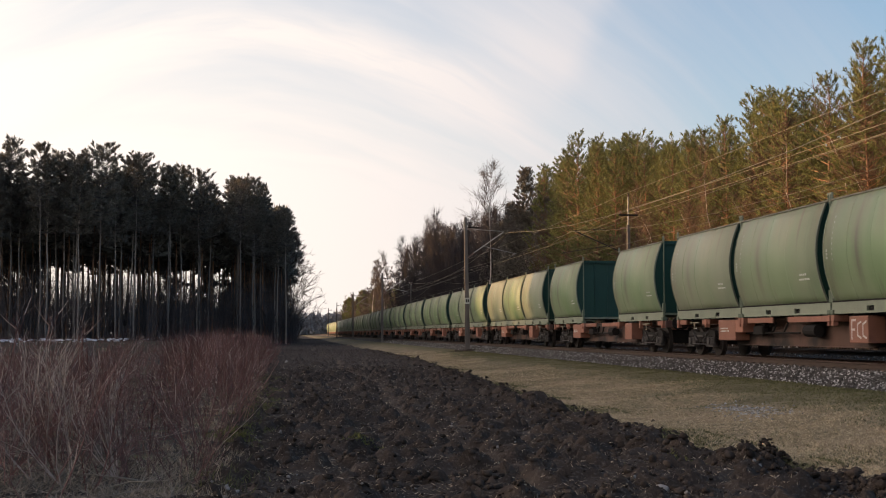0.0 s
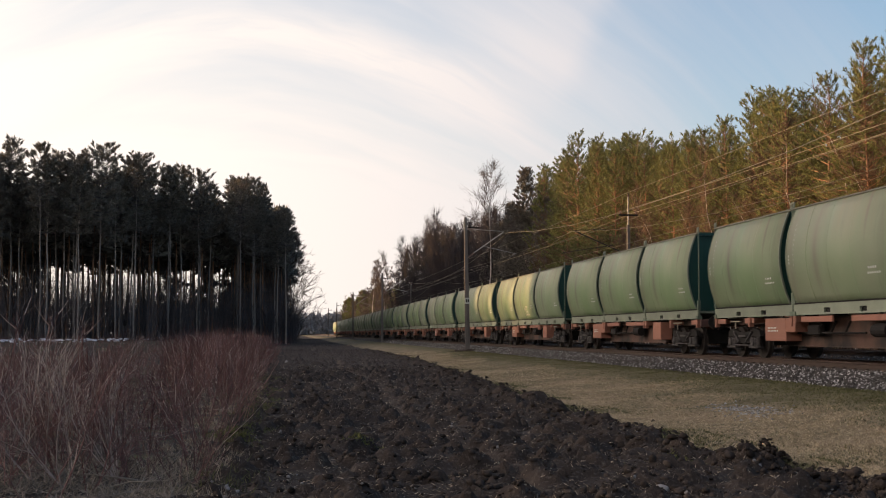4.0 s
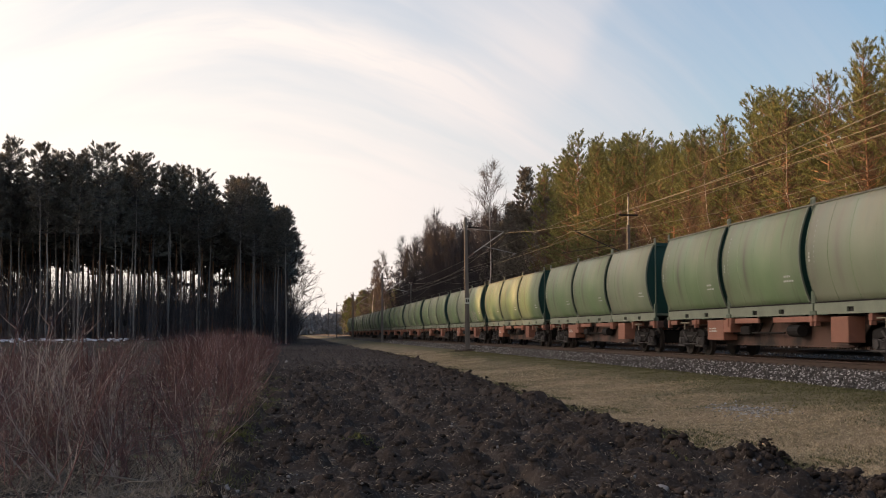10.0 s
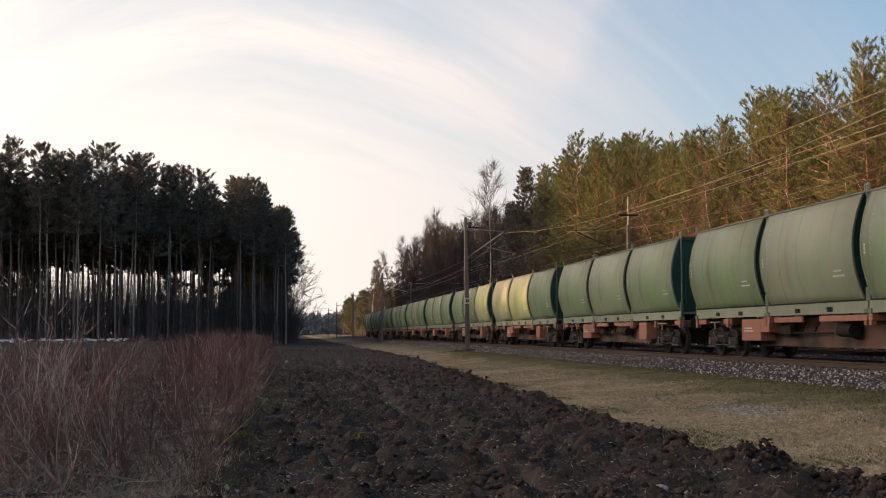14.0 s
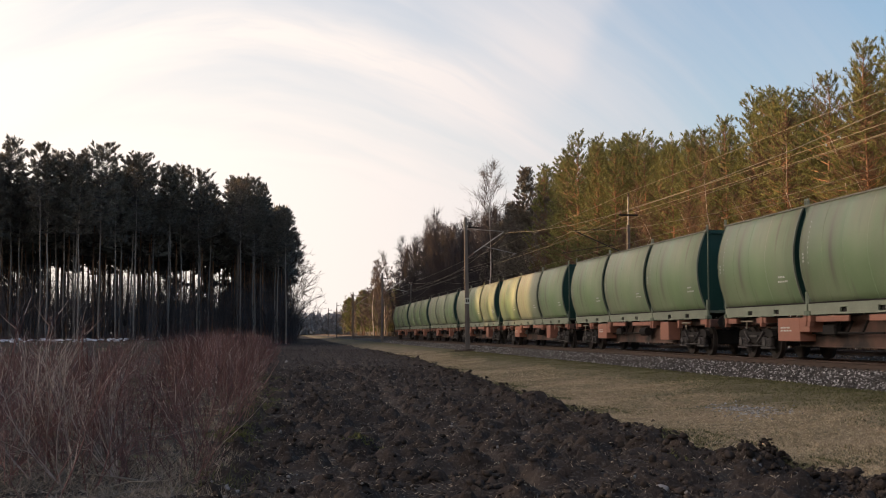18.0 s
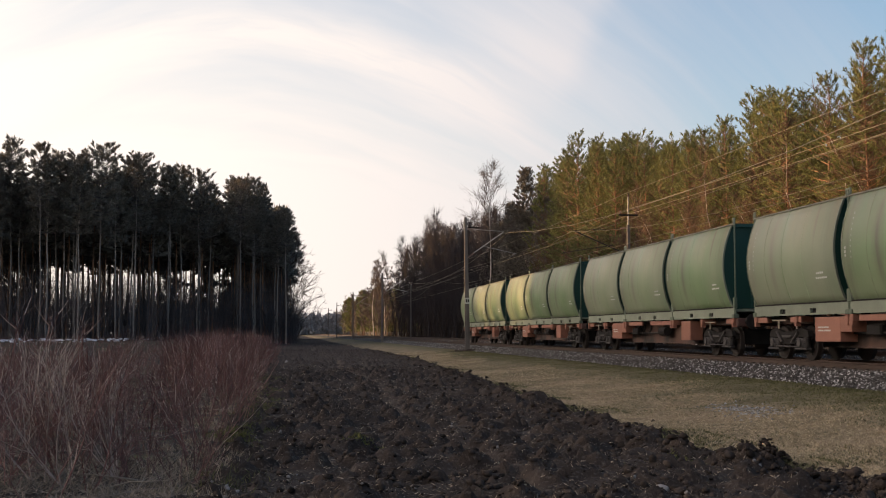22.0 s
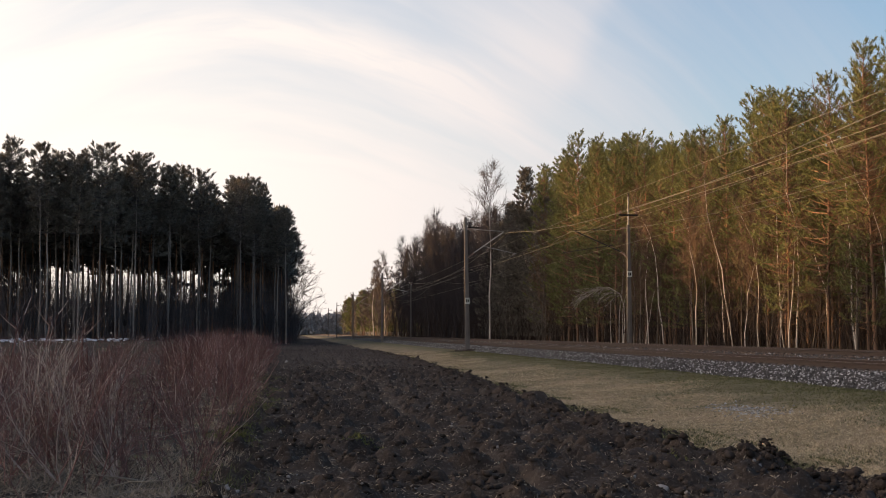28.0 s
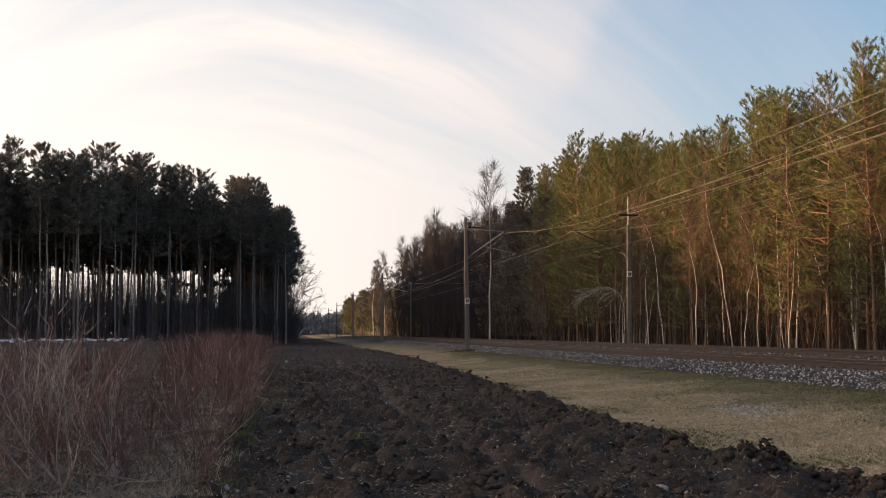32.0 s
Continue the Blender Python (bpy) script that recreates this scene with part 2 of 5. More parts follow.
M_litter_paint = mat("pale_dusty_paint", (0.24, 0.20, 0.15), 0.8)
M_white = mat("white_lettering_paint", (0.42, 0.44, 0.41), 0.7)
M_spray_rail = mat("worn_rail_paint", (0.15, 0.145, 0.11), 0.6, var=(0.35, 2.0), things=0.2)
M_spray = mat("pale_spray_paint", (0.50, 0.44, 0.42), 0.8)
M_concrete = mat("weathered_concrete", (0.125, 0.112, 0.105), 0.9, var=(0.25, 1.5), bump=0.004,
                 streak=((0.065, 0.058, 0.055), (6.0, 6.0, 0.4), 0.48, 0.70))
M_steel = mat("galvanised_steel", (0.30, 0.30, 0.30), 0.55, 0.5)
M_wire = mat("copper_wire", (0.23, 0.195, 0.14), 0.5, 0.5)
M_insulator = mat("brown_porcelain", (0.10, 0.045, 0.03), 0.3, spec=0.6)
M_pinebark = mat("pine_bark", (0.105, 0.075, 0.058), 0.95, var=(0.35, 1.5), things=0.4, bump=0.02, bump_scale=12.0,
                 second=(0.26, 0.140, 0.082), second_scale=0.35, second_at=(0.40, 0.58))
M_standbark = mat("pale_grey_pine_bark", (0.25, 0.205, 0.175), 0.95, var=(0.35, 1.5), things=0.7, bump=0.02, bump_scale=12.0)
M_greybark = mat("grey_bark", (0.15, 0.125, 0.105), 0.95, var=(0.35, 1.5), things=0.5, bump=0.015, bump_scale=14.0)
M_birch = mat("birch_bark", (0.46, 0.41, 0.37), 0.8, things=0.3,
              streak=((0.06, 0.05, 0.045), (3.0, 3.0, 5.0), 0.58, 0.66))
M_needle = mat("pine_needles", (0.140, 0.143, 0.048), 0.6, islands=0.9, things=0.35, spec=0.3)
# needles of the shaded pines, greyed and raised to stand in for veiling glare
M_needle_dark = mat("veil_greyed_pine_needles", (0.140, 0.124, 0.104), 0.7, islands=0.8, things=0.3, spec=0.2)
# twig colour held dark for the shade low in the woods
M_under = mat("shade_dark_twigs", (0.040, 0.029, 0.025), 0.95, islands=0.6)
M_underwood = mat("grey_brown_dead_twigs", (0.092, 0.076, 0.074), 0.95, islands=0.7)
M_sapling = mat("reddish_sapling_twigs", (0.112, 0.072, 0.048), 0.9, islands=0.5)
# distance haze is mixed into this pale grey
M_fargrey = mat("haze_grey_woods", (0.28, 0.275, 0.29), 0.95, islands=0.4)
M_twig = mat("bare_twigs", (0.105, 0.078, 0.066), 0.9, islands=0.4, things=0.4)
# the alders' shade is put into their twig colour
M_alder = mat("shade_dark_alder_twigs", (0.046, 0.038, 0.039), 0.95, islands=0.4, things=0.3)
# the pale share of stems paints in highlights from the bright sky
M_redstem = mat("reddish_highlit_willow_stems", (0.106, 0.044, 0.040), 0.55, some=((0.27, 0.21, 0.18), 0.87), islands=1.2, things=0.35)
# whole stems paled as if they caught the sky
M_palestem = mat("pale_highlit_stalks", (0.25, 0.195, 0.17), 0.55, islands=1.0)
M_blade = mat("dead_grass", (0.38, 0.30, 0.198), 0.9, islands=0.8)
M_moss = mat("yellow_green_moss", (0.105, 0.105, 0.030), 0.9, islands=0.7)
M_litter = mat("leaf_litter", (0.20, 0.162, 0.13), 0.9, islands=1.4)
M_edge = mat("dry_edge_grass", (0.25, 0.20, 0.15), 0.9, islands=1.3)
M_blade_green = mat("moss_and_new_grass", (0.088, 0.086, 0.034), 0.9, islands=0.8)
M_snow = mat("old_snow", (0.60, 0.62, 0.68), 0.8, grain=(0.1, 8.0), bump=0.02)

# ---------------------------------------------------------------- mesh helpers


def link_mesh(name, verts, faces, materials, parent=None, label="", smooth=False):
    me = bpy.data.meshes.new(name)
    verts = np.asarray(verts, np.float32)
    faces = np.asarray(faces, np.int32)
    n, k = faces.shape
    me.vertices.add(len(verts))
    me.vertices.foreach_set("co", verts.ravel())
    me.loops.add(n * k)
    me.loops.foreach_set("vertex_index", faces.ravel())
    me.polygons.add(n)
    me.polygons.foreach_set("loop_start", np.arange(0, n * k, k, dtype=np.int32))
    if not smooth:
        me.attributes.new("sharp_face", "BOOLEAN", "FACE").data.foreach_set("value", np.ones(n, bool))
    me.update(calc_edges=True)
    for m in materials if isinstance(materials, (list, tuple)) else [materials]:
        me.materials.append(m)
    ob = new(name, me)
    if parent:
        ob.parent = parent
    if label:
        ob["label"] = label
    return ob


def part(name, bm, material, parent=None, label="", smooth=False):
    me = bpy.data.meshes.new(name)
    bm.to_mesh(me)
    bm.free()
    for m in material if isinstance(material, (list, tuple)) else [material]:
        me.materials.append(m)
    if smooth:
        me.shade_smooth()
    ob = new(name, me)
    if parent:
        ob.parent = parent
    if label:
        ob["label"] = label
    return ob


def box(bm, x0, x1, y0, y1, z0, z1, bevel=0.0, slot=0):
    r = bmesh.ops.create_cube(bm, size=1.0, matrix=Matrix.LocRotScale(
        ((x0 + x1) / 2, (y0 + y1) / 2, (z0 + z1) / 2), None, (x1 - x0, y1 - y0, z1 - z0)))
    fs = {f for v in r["verts"] for f in v.link_faces}
    if bevel:
        es = list({e for v in r["verts"] for e in v.link_edges})
        o = bmesh.ops.bevel(bm, geom=es, offset=bevel, segments=1, affect="EDGES")
        fs = set(o["faces"]) | {f for f in fs if f.is_valid}
    for f in fs:
        f.material_index = slot
    return bm


def rod(bm, a, b, r0, r1=None, sides=8):
    a, b = Vector(a), Vector(b)
    d = b - a
    q = d.to_track_quat("Z", "Y").to_matrix().to_4x4()
    bmesh.ops.create_cone(bm, cap_ends=True, segments=sides, radius1=r0, radius2=r0 if r1 is None else r1,
                          depth=d.length, matrix=Matrix.Translation((a + b) / 2) @ q)
    return bm


def prism(bm, outline, y0, y1, axis="y"):
    """A closed outline in x, z (or y, z) drawn out along the other axis."""
    def at(p, q, s):
        return (p, s, q) if axis == "y" else (s, p, q)
    a = [bm.verts.new(at(p, q, y0)) for p, q in outline]
    b = [bm.verts.new(at(p, q, y1)) for p, q in outline]
    n = len(outline)
    bm.faces.new(a)
    bm.faces.new(b[::-1])
    for i in range(n):
        bm.faces.new((a[i], b[i], b[(i + 1) % n], a[(i + 1) % n]))
    bmesh.ops.recalc_face_normals(bm, faces=bm.faces)
    return bm


def vnoise(x, y, seed=0):
    """Smooth value noise on arrays, 0 to 1."""
    xi, yi = np.floor(x).astype(np.int64), np.floor(y).astype(np.int64)
    fx, fy = x - xi, y - yi
    fx, fy = fx * fx * (3 - 2 * fx), fy * fy * (3 - 2 * fy)

    def hsh(i, j):
        h = (i * 374761393 + j * 668265263 + seed * 2147483647) & 0xFFFFFFFF
        h = ((h ^ (h >> 13)) * 1274126177) & 0xFFFFFFFF
        return ((h ^ (h >> 16)) & 0xFFFF) / 65535.0
    a, b, c, d = hsh(xi, yi), hsh(xi + 1, yi), hsh(xi, yi + 1), hsh(xi + 1, yi + 1)
    return (a * (1 - fx) + b * fx) * (1 - fy) + (c * (1 - fx) + d * fx) * fy


def fbm(x, y, scale, octaves=4, seed=0):
    s, amp, tot = 0, 1.0, 0
    for o in range(octaves):
        s = s + amp * vnoise(x * scale * 2 ** o, y * scale * 2 ** o, seed + o * 17)
        tot += amp
        amp *= 0.55
    return s / tot


def smooth(a, b, x):
    t = np.clip((x - a) / (b - a), 0, 1)
    return t * t * (3 - 2 * t)


def soil_edge(y):
    """Where the tilled strip ends and the grass begins."""
    y = np.asarray(y, float)
    w = np.interp(y, [10, 13.2, 14.6, 19.4, 31, 57, 120], [5.9, 5.6, 5.15, 5.25, 5.6, 6.7, 6.9])
    return w + 0.9 * (fbm(y, np.zeros_like(y), 0.45, 3, 5) - 0.5)


def height(x, y):
    x, y = np.broadcast_arrays(np.asarray(x, float), np.asarray(y, float))
    edge = soil_edge(y)
    in_soil = smooth(-1.3, -0.7, x) * (1 - smooth(-0.1, 0.25, x - edge))
    z = 0.03 * (fbm(x, y, 0.35, 3, 1) - 0.5)
    z = z + in_soil * (0.18 * (fbm(x, y, 1.3, 3, 2) - 0.5) + 0.62 * np.maximum(fbm(x, y, 3.4, 4, 9) - 0.52, 0))
    z = z - 0.06 * in_soil * np.exp(-((x - 2.35 - 0.25 * np.sin(y * 0.21)) / 0.2) ** 2)
    ridge = np.exp(-((x - edge + 0.30) / 0.28) ** 2) * smooth(0.35, 0.65, fbm(x, y, 1.1, 4, 4))
    z = z + 0.11 * ridge
    z = z + 0.33 * smooth(6.0, 11.6, x) + 0.10 * (1 - smooth(-4.0, -1.0, x)) * (fbm(x, y, 1.2, 4, 7))
    z = z + 0.65 * (1 - smooth(-3.0, -1.5, x)) * smooth(25, 125, y)
    z = z + 0.15 * smooth(20, 26, x)
    turf_on = smooth(0.0, 0.5, x - edge) * (1 - smooth(11.0, 11.8, x))
    z = z + turf_on * (0.16 * (fbm(x, y, 0.55, 4, 41) - 0.5) + 0.05 * (fbm(x, y, 3.0, 3, 43) - 0.5))
    return z


def tubes(paths, sides=3):
    """Tapered limbs: a list of (points n x 3, radii n). Vertices and faces of them all."""
    vs, fs, base = [], [], 0
    ang = np.arange(sides) * 2 * np.pi / sides
    ca, sa = np.cos(ang), np.sin(ang)
    for pts, rad in paths:
        pts, rad = np.asarray(pts, float), np.asarray(rad, float)
        d = np.gradient(pts, axis=0)
        d /= np.linalg.norm(d, axis=1)[:, None] + 1e-9
        ref = np.array([1.0, 0.0, 0.0]) if abs(d[0][2]) > 0.7 else np.array([0.0, 0.0, 1.0])
        u = np.cross(d, ref)
        u /= np.linalg.norm(u, axis=1)[:, None] + 1e-9
        v = np.cross(d, u)
        ring = pts[:, None, :] + rad[:, None, None] * (ca[None, :, None] * u[:, None, :] + sa[None, :, None] * v[:, None, :])
        n = len(pts)
        vs.append(ring.reshape(-1, 3))
        for i in range(n - 1):
            a = base + i * sides
            for k in range(sides):
                k2 = (k + 1) % sides
                fs.append((a + k, a + k2, a + sides + k2, a + sides + k))
        base += n * sides
    return np.concatenate(vs), fs


# ---------------------------------------------------------------- ground


def spread(*spans):
    """Grid lines: (from, to, step) spans end to end."""
    out = []
    for a, b, s in spans:
        n = max(1, int(round((b - a) / s)))
        out += [a + (b - a) * i / n for i in range(n)]
    out.append(spans[-1][1])
    return np.array(out)


def build_ground():
    gx = np.concatenate([[-1500, -600, -250, -120], spread((-60, -12, 4.0), (-12, -1.5, 0.35), (-1.5, 6.9, 0.055), (6.9, 12.0, 0.2), (12, 40, 4)),
                         [60, 120, 250, 600, 1500]])
    gy = np.concatenate([[-700, -300, -100, -20, 4], spread((9.5, 26, 0.06), (26, 50, 0.12), (50, 110, 0.4), (110, 300, 3.0), (300, 600, 25)), [900, 1500, 3000]])
    X, Y = np.meshgrid(gx, gy)
    Z = height(X, Y)
    nx, ny = len(gx), len(gy)
    V = np.stack([X, Y, Z], -1).reshape(-1, 3)
    i, j = np.meshgrid(np.arange(nx - 1), np.arange(ny - 1))
    a = (j * nx + i).reshape(-1)
    F = np.stack([a, a + 1, a + nx + 1, a + nx], -1)
    ob = link_mesh("ground", V, F, M_ground, smooth=True)
    past = (X - soil_edge(Y)).reshape(-1)
    ob.data.attributes.new("past_soil", "FLOAT", "POINT").data.foreach_set("value", past.astype(np.float32))
    tagged(ob, "dark tilled soil strip beside pale dead grass and brushy field", "ground", kind="structure")


build_ground()

# ---------------------------------------------------------------- railway
RAIL_Z, TRACK_X = 0.79, 14.5
RAIL2_Z, TRACK2_X = 0.94, 18.6


def build_ballast():
    prof = [(11.55, 0.20), (11.9, 0.34), (13.0, 0.60), (15.9, 0.61), (16.6, 0.70), (17.2, 0.76), (20.1, 0.76), (21.6, 0.38), (22.2, 0.30)]
    ys = spread((-545, 5, 25), (5, 120, 0.5), (120, 700, 10))
    V, F = [], []
    for y in ys:
        for k, (x, z) in enumerate(prof):
            V.append((x + random.uniform(-0.06, 0.06), y, z + random.uniform(-0.025, 0.025) * (0 < k < 8)))
    n = len(prof)
    for j in range(len(ys) - 1):
        for k in range(n - 1):
            a = j * n + k
            F.append((a, a + 1, a + n + 1, a + n))
    tagged(link_mesh("ballast_bed", V, F, M_ballast_bed), "crushed stone bed under two tracks, darkened as the gaps between stones", "ballast", kind="structure")

    def stones(name, count, place, mats, lab, seed=7):
        rng = np.random.default_rng(seed)
        octa = np.array([(1, 0, 0), (-1, 0, 0), (0, 1, 0), (0, -1, 0), (0, 0, 1), (0, 0, -1)], float)
        of = np.array([(0, 2, 4), (2, 1, 4), (1, 3, 4), (3, 0, 4), (2, 0, 5), (1, 2, 5), (3, 1, 5), (0, 3, 5)])
        P, R = place(rng, count)
        S = R[:, None, None] * (octa[None] * rng.uniform(0.55, 1.35, (count, 6, 1)) + rng.normal(0, 0.18, (count, 6, 3)))
        th = rng.uniform(0, 6.28, count)
        c, s = np.cos(th)[:, None], np.sin(th)[:, None]
        S = np.stack([S[..., 0] * c - S[..., 1] * s, S[..., 0] * s + S[..., 1] * c, S[..., 2] * 0.8], -1)
        V = (P[:, None] + S).reshape(-1, 3)
        F = (np.arange(count)[:, None, None] * 6 + of[None]).reshape(-1, 3)
        tagged(link_mesh(name, V, F, mats), lab, "ballast", kind="stuff")

    def shoulder(rng, n):
        y = 18 + 140 * rng.random(n) ** 2.2
        t = rng.random(n)
        x = 11.55 + 1.75 * t + rng.normal(0, 0.12, n)
        z = np.interp(x, [p[0] for p in prof], [p[1] for p in prof])
        return np.stack([x, y, z + 0.02], -1), rng.uniform(0.018, 0.040, n)

    def between(rng, n):
        y = 18 + 140 * rng.random(n) ** 2.0
        x = rng.uniform(13.2, 17.6, n)
        z = np.interp(x, [p[0] for p in prof], [p[1] for p in prof])
        return np.stack([x, y, z + 0.015], -1), rng.uniform(0.020, 0.042, n)
    stones("shoulder_ballast", 7500, shoulder, M_ballast, "loose pale grey crushed stones on the track shoulder")
    stones("grimy_ballast", 27000, shoulder, M_ballast_dark, "grimy dark crushed stones on the track shoulder", 8)
    stones("clean_track_ballast", 1300, between, M_ballast, "clean pale stones lying between the rails", 11)
    stones("track_ballast", 15000, between, M_ballast_rusty, "rust stained crushed stones between the rails")


build_ballast()


def rail_mesh(x, y0, y1, top, name, parent):
    prof = [(-0.075, -0.172), (0.075, -0.172), (0.075, -0.160), (0.012, -0.14), (0.010, -0.045), (0.036, -0.034), (0.036, -0.006),
            (0.028, 0.0), (-0.028, 0.0), (-0.036, -0.006), (-0.036, -0.034), (-0.010, -0.045), (-0.012, -0.14), (-0.075, -0.160)]
    bm = bmesh.new()
    prism(bm, [(x + a, top + b) for a, b in prof], y0, y1)
    for f in bm.faces:
        f.material_index = 1 if f.normal.z > 0.9 and f.calc_center_median().z > top - 0.01 else 0
    part(name, bm, [M_rail, M_railhead], parent)


def build_track(x, top, label):
    tr = new("railway_track")
    tr.location = (0, 0, 0)
    tagged(tr, label, "railway track", group="tracks", kind="structure")
    for s in (-0.7535, 0.7535):
        rail_mesh(x + s, -540, 690, top, "rail", tr)
    return tr


track_1 = build_track(TRACK_X, RAIL_Z, "rusty steel rails on concrete sleepers in crushed stone")
track_2 = build_track(TRACK2_X, RAIL2_Z, "second rusty track, lying a little higher, beside the first")


def sleeper_data():
    bm = bmesh.new()
    prof = [(-1.3, -0.1), (1.3, -0.1), (1.3, 0.02), (1.25, 0.06), (0.95, 0.07), (0.5, 0.05), (-0.5, 0.05), (-0.95, 0.07), (-1.25, 0.06), (-1.3, 0.02)]
    prism(bm, prof, -0.13, 0.13)
    for s in (-0.7535, 0.7535):
        for k in (-0.13, 0.13):
            box(bm, s + k - 0.04, s + k + 0.04, -0.07, 0.07, 0.05, 0.11)
    me = bpy.data.meshes.new("sleeper")
    bm.to_mesh(me)
    bm.free()
    me.materials.append(M_sleeper)
    return me


def build_sleepers():
    me = sleeper_data()
    for tr, x, top, y0, n in ((track_1, TRACK_X, RAIL_Z, 20.0, 200), (track_2, TRACK2_X, RAIL2_Z, 28.0, 90)):
        for i in range(n):
            o = new("sleeper", me)
            o.parent = tr
            o.location = (x + random.uniform(-0.02, 0.02), y0 + 0.6 * i, top - 0.172 - 0.07)


build_sleepers()

# ---------------------------------------------------------------- train
WAGON_PITCH, N0, N1 = 19.74, -1, 19


def front_y(k, t):
    """Where the leading end of wagon k's load stands along the track: it slows a little all the while."""
    return 42.52 + WAGON_PITCH * k - 15.786 * t + 0.0096 * t * t


def arc(n=12):
    return [(1.215 + 0.30 * math.sin(math.pi * i / n) ** 0.9, 0.30 + 2.52 * i / n) for i in range(n + 1)]


def build_container():
    c = new("freight_container")
    L = 3.029
    # base frame: side rails with fork pockets, cross ends, floor
    for s in (-1, 1):
        bm = bmesh.new()
        for a, b in ((-L + 0.05, -1.15), (-0.79, 0.79), (1.15, L - 0.05)):
            box(bm, min(s * 1.24, s * 1.19), max(s * 1.24, s * 1.19), a, b, 0.02, 0.30)
        for a, b in ((-1.15, -0.79), (0.79, 1.15)):
            box(bm, min(s * 1.24, s * 1.19), max(s * 1.24, s * 1.19), a, b, 0.02, 0.07)
            box(bm, min(s * 1.24, s * 1.19), max(s * 1.24, s * 1.19), a, b, 0.19, 0.30)
        part("side_rail", bm, M_base, c, "pale grey green side rail")
        # thin dark strip for the grime and shadow line below the shell
        bm = bmesh.new()
        box(bm, min(s * 1.245, s * 1.19), max(s * 1.245, s * 1.19), -L + 0.1, L - 0.1, 0.303, 0.34)
        part("sill_joint", bm, M_bogie, c, "dark strip of grime and shadow above the side rail")
        for y in (-1.55, -0.35, 0.9):
            bm = bmesh.new()
            q = arc()
            prism(bm, [(s * (x + 0.003), z) for x, z in q] + [(s * (x - 0.02), z) for x, z in reversed(q)], y * s - 0.012, y * s + 0.012)
            part("weld_seam", bm, M_shell, c, smooth=True)
        # a black block fills each pocket in place of its inner shade
        for a in (-1.15, 0.79):
            bm = bmesh.new()
            box(bm, min(s * 1.17, s * 0.9), max(s * 1.17, s * 0.9), a, a + 0.36, 0.07, 0.19)
            part("fork_pocket", bm, M_dark, c, "fork pocket, its inner shade made as a black block")
    bm = bmesh.new()
    box(bm, -1.18, 1.18, -L + 0.1, L - 0.1, 0.2, 0.28)
    part("floor", bm, M_base, c)
    # bowed side shells with thickness
    prof = arc()
    for s in (-1, 1):
        out = [(s * x, z) for x, z in prof] + [(s * (x - 0.05), z) for x, z in reversed(prof)]
        bm = bmesh.new()
        prism(bm, out if s > 0 else out, -2.80, 2.80)
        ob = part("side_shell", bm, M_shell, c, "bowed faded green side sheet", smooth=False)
        for f in ob.data.polygons:
            f.use_smooth = abs(f.normal.y) < 0.5
        # the rolled edge that frames each end of the sheet
        for e in (-1, 1):
            bm = bmesh.new()
            rim = [(s * (x + 0.012), z) for x, z in prof] + [(s * (x - 0.03), z) for x, z in reversed(prof)]
            prism(bm, rim, e * 2.80 - 0.02, e * 2.80 + 0.02)
            part("edge_band", bm, M_base, c)
        bm = bmesh.new()
        box(bm, min(s * 1.17, s * 1.242), max(s * 1.17, s * 1.242), -2.98, 2.98, 2.812, 2.86, 0.012)
        part("top_rail", bm, M_spray_rail, c, "dusty worn top rail")
    for e in (-1, 1):
        bm = bmesh.new()
        out = [(x - 0.03, z) for x, z in prof] + [(-(x - 0.03), z) for x, z in reversed(prof)]
        prism(bm, out, e * 2.75 - 0.02, e * 2.75 + 0.02)
        part("end_wall", bm, M_endwall, c, "dark green end wall, shade put into its paint")
        for s in (-1, 1):
            bm = bmesh.new()
            box(bm, s * 1.19 - 0.022, s * 1.19 + 0.022, e * 2.995 - 0.022, e * 2.995 + 0.022, 0.0, 2.86, 0.008)
            box(bm, s * 1.19 - 0.085, s * 1.19 + 0.085, e * 2.94 - 0.088, e * 2.94 + 0.088, 0.0, 0.118, 0.01)
            box(bm, s * 1.20 - 0.05, s * 1.20 + 0.05, e * 2.97 - 0.06, e * 2.97 + 0.06, 0.30, 0.62, 0.01)
            part("corner_post", bm, M_post, c, "thin dull green corner post")
            bm = bmesh.new()
            for q in (-0.045, 0.045):
                box(bm, s * 1.2 - 0.025, s * 1.2 + 0.025, e * 2.97 + q - 0.014, e * 2.97 + q + 0.014, 2.80, 3.02, 0.006)
            box(bm, s * 1.2 - 0.025, s * 1.2 + 0.025, e * 2.97 - 0.058, e * 2.97 + 0.058, 2.99, 3.03, 0.006)
            part("lifting_eye", bm, M_base, c, "welded lifting eye")
        # ladder-like stiffeners on the end wall
        bm = bmesh.new()
        for x in (-0.6, 0.0, 0.6):
            box(bm, x - 0.03, x + 0.03, e * 2.785 - 0.02, e * 2.785 + 0.02, 0.3, 2.8)
        box(bm, -1.19, 1.19, e * 2.93 - 0.035, e * 2.93 + 0.035, 2.76, 2.86)
        part("end_stiffener", bm, M_endwall, c)
    # unreadable markings as bars on both sides
    for s in (-1, 1):
        bm = bmesh.new()

        def bar(y, z, w, h):
            t = (z - 0.30) / 2.52
            x = 1.215 + 0.30 * math.sin(math.pi * t) ** 0.9 + 0.004
            x2 = 1.215 + 0.30 * math.sin(math.pi * min(1, t + h / 2.52)) ** 0.9 + 0.004
            vs = [bm.verts.new((s * p, q, r)) for p, q, r in ((x, y, z), (x, y + w, z), (x2, y + w, z + h), (x2, y, z + h))]
            bm.faces.new(vs if s < 0 else vs[::-1])
        d = -s
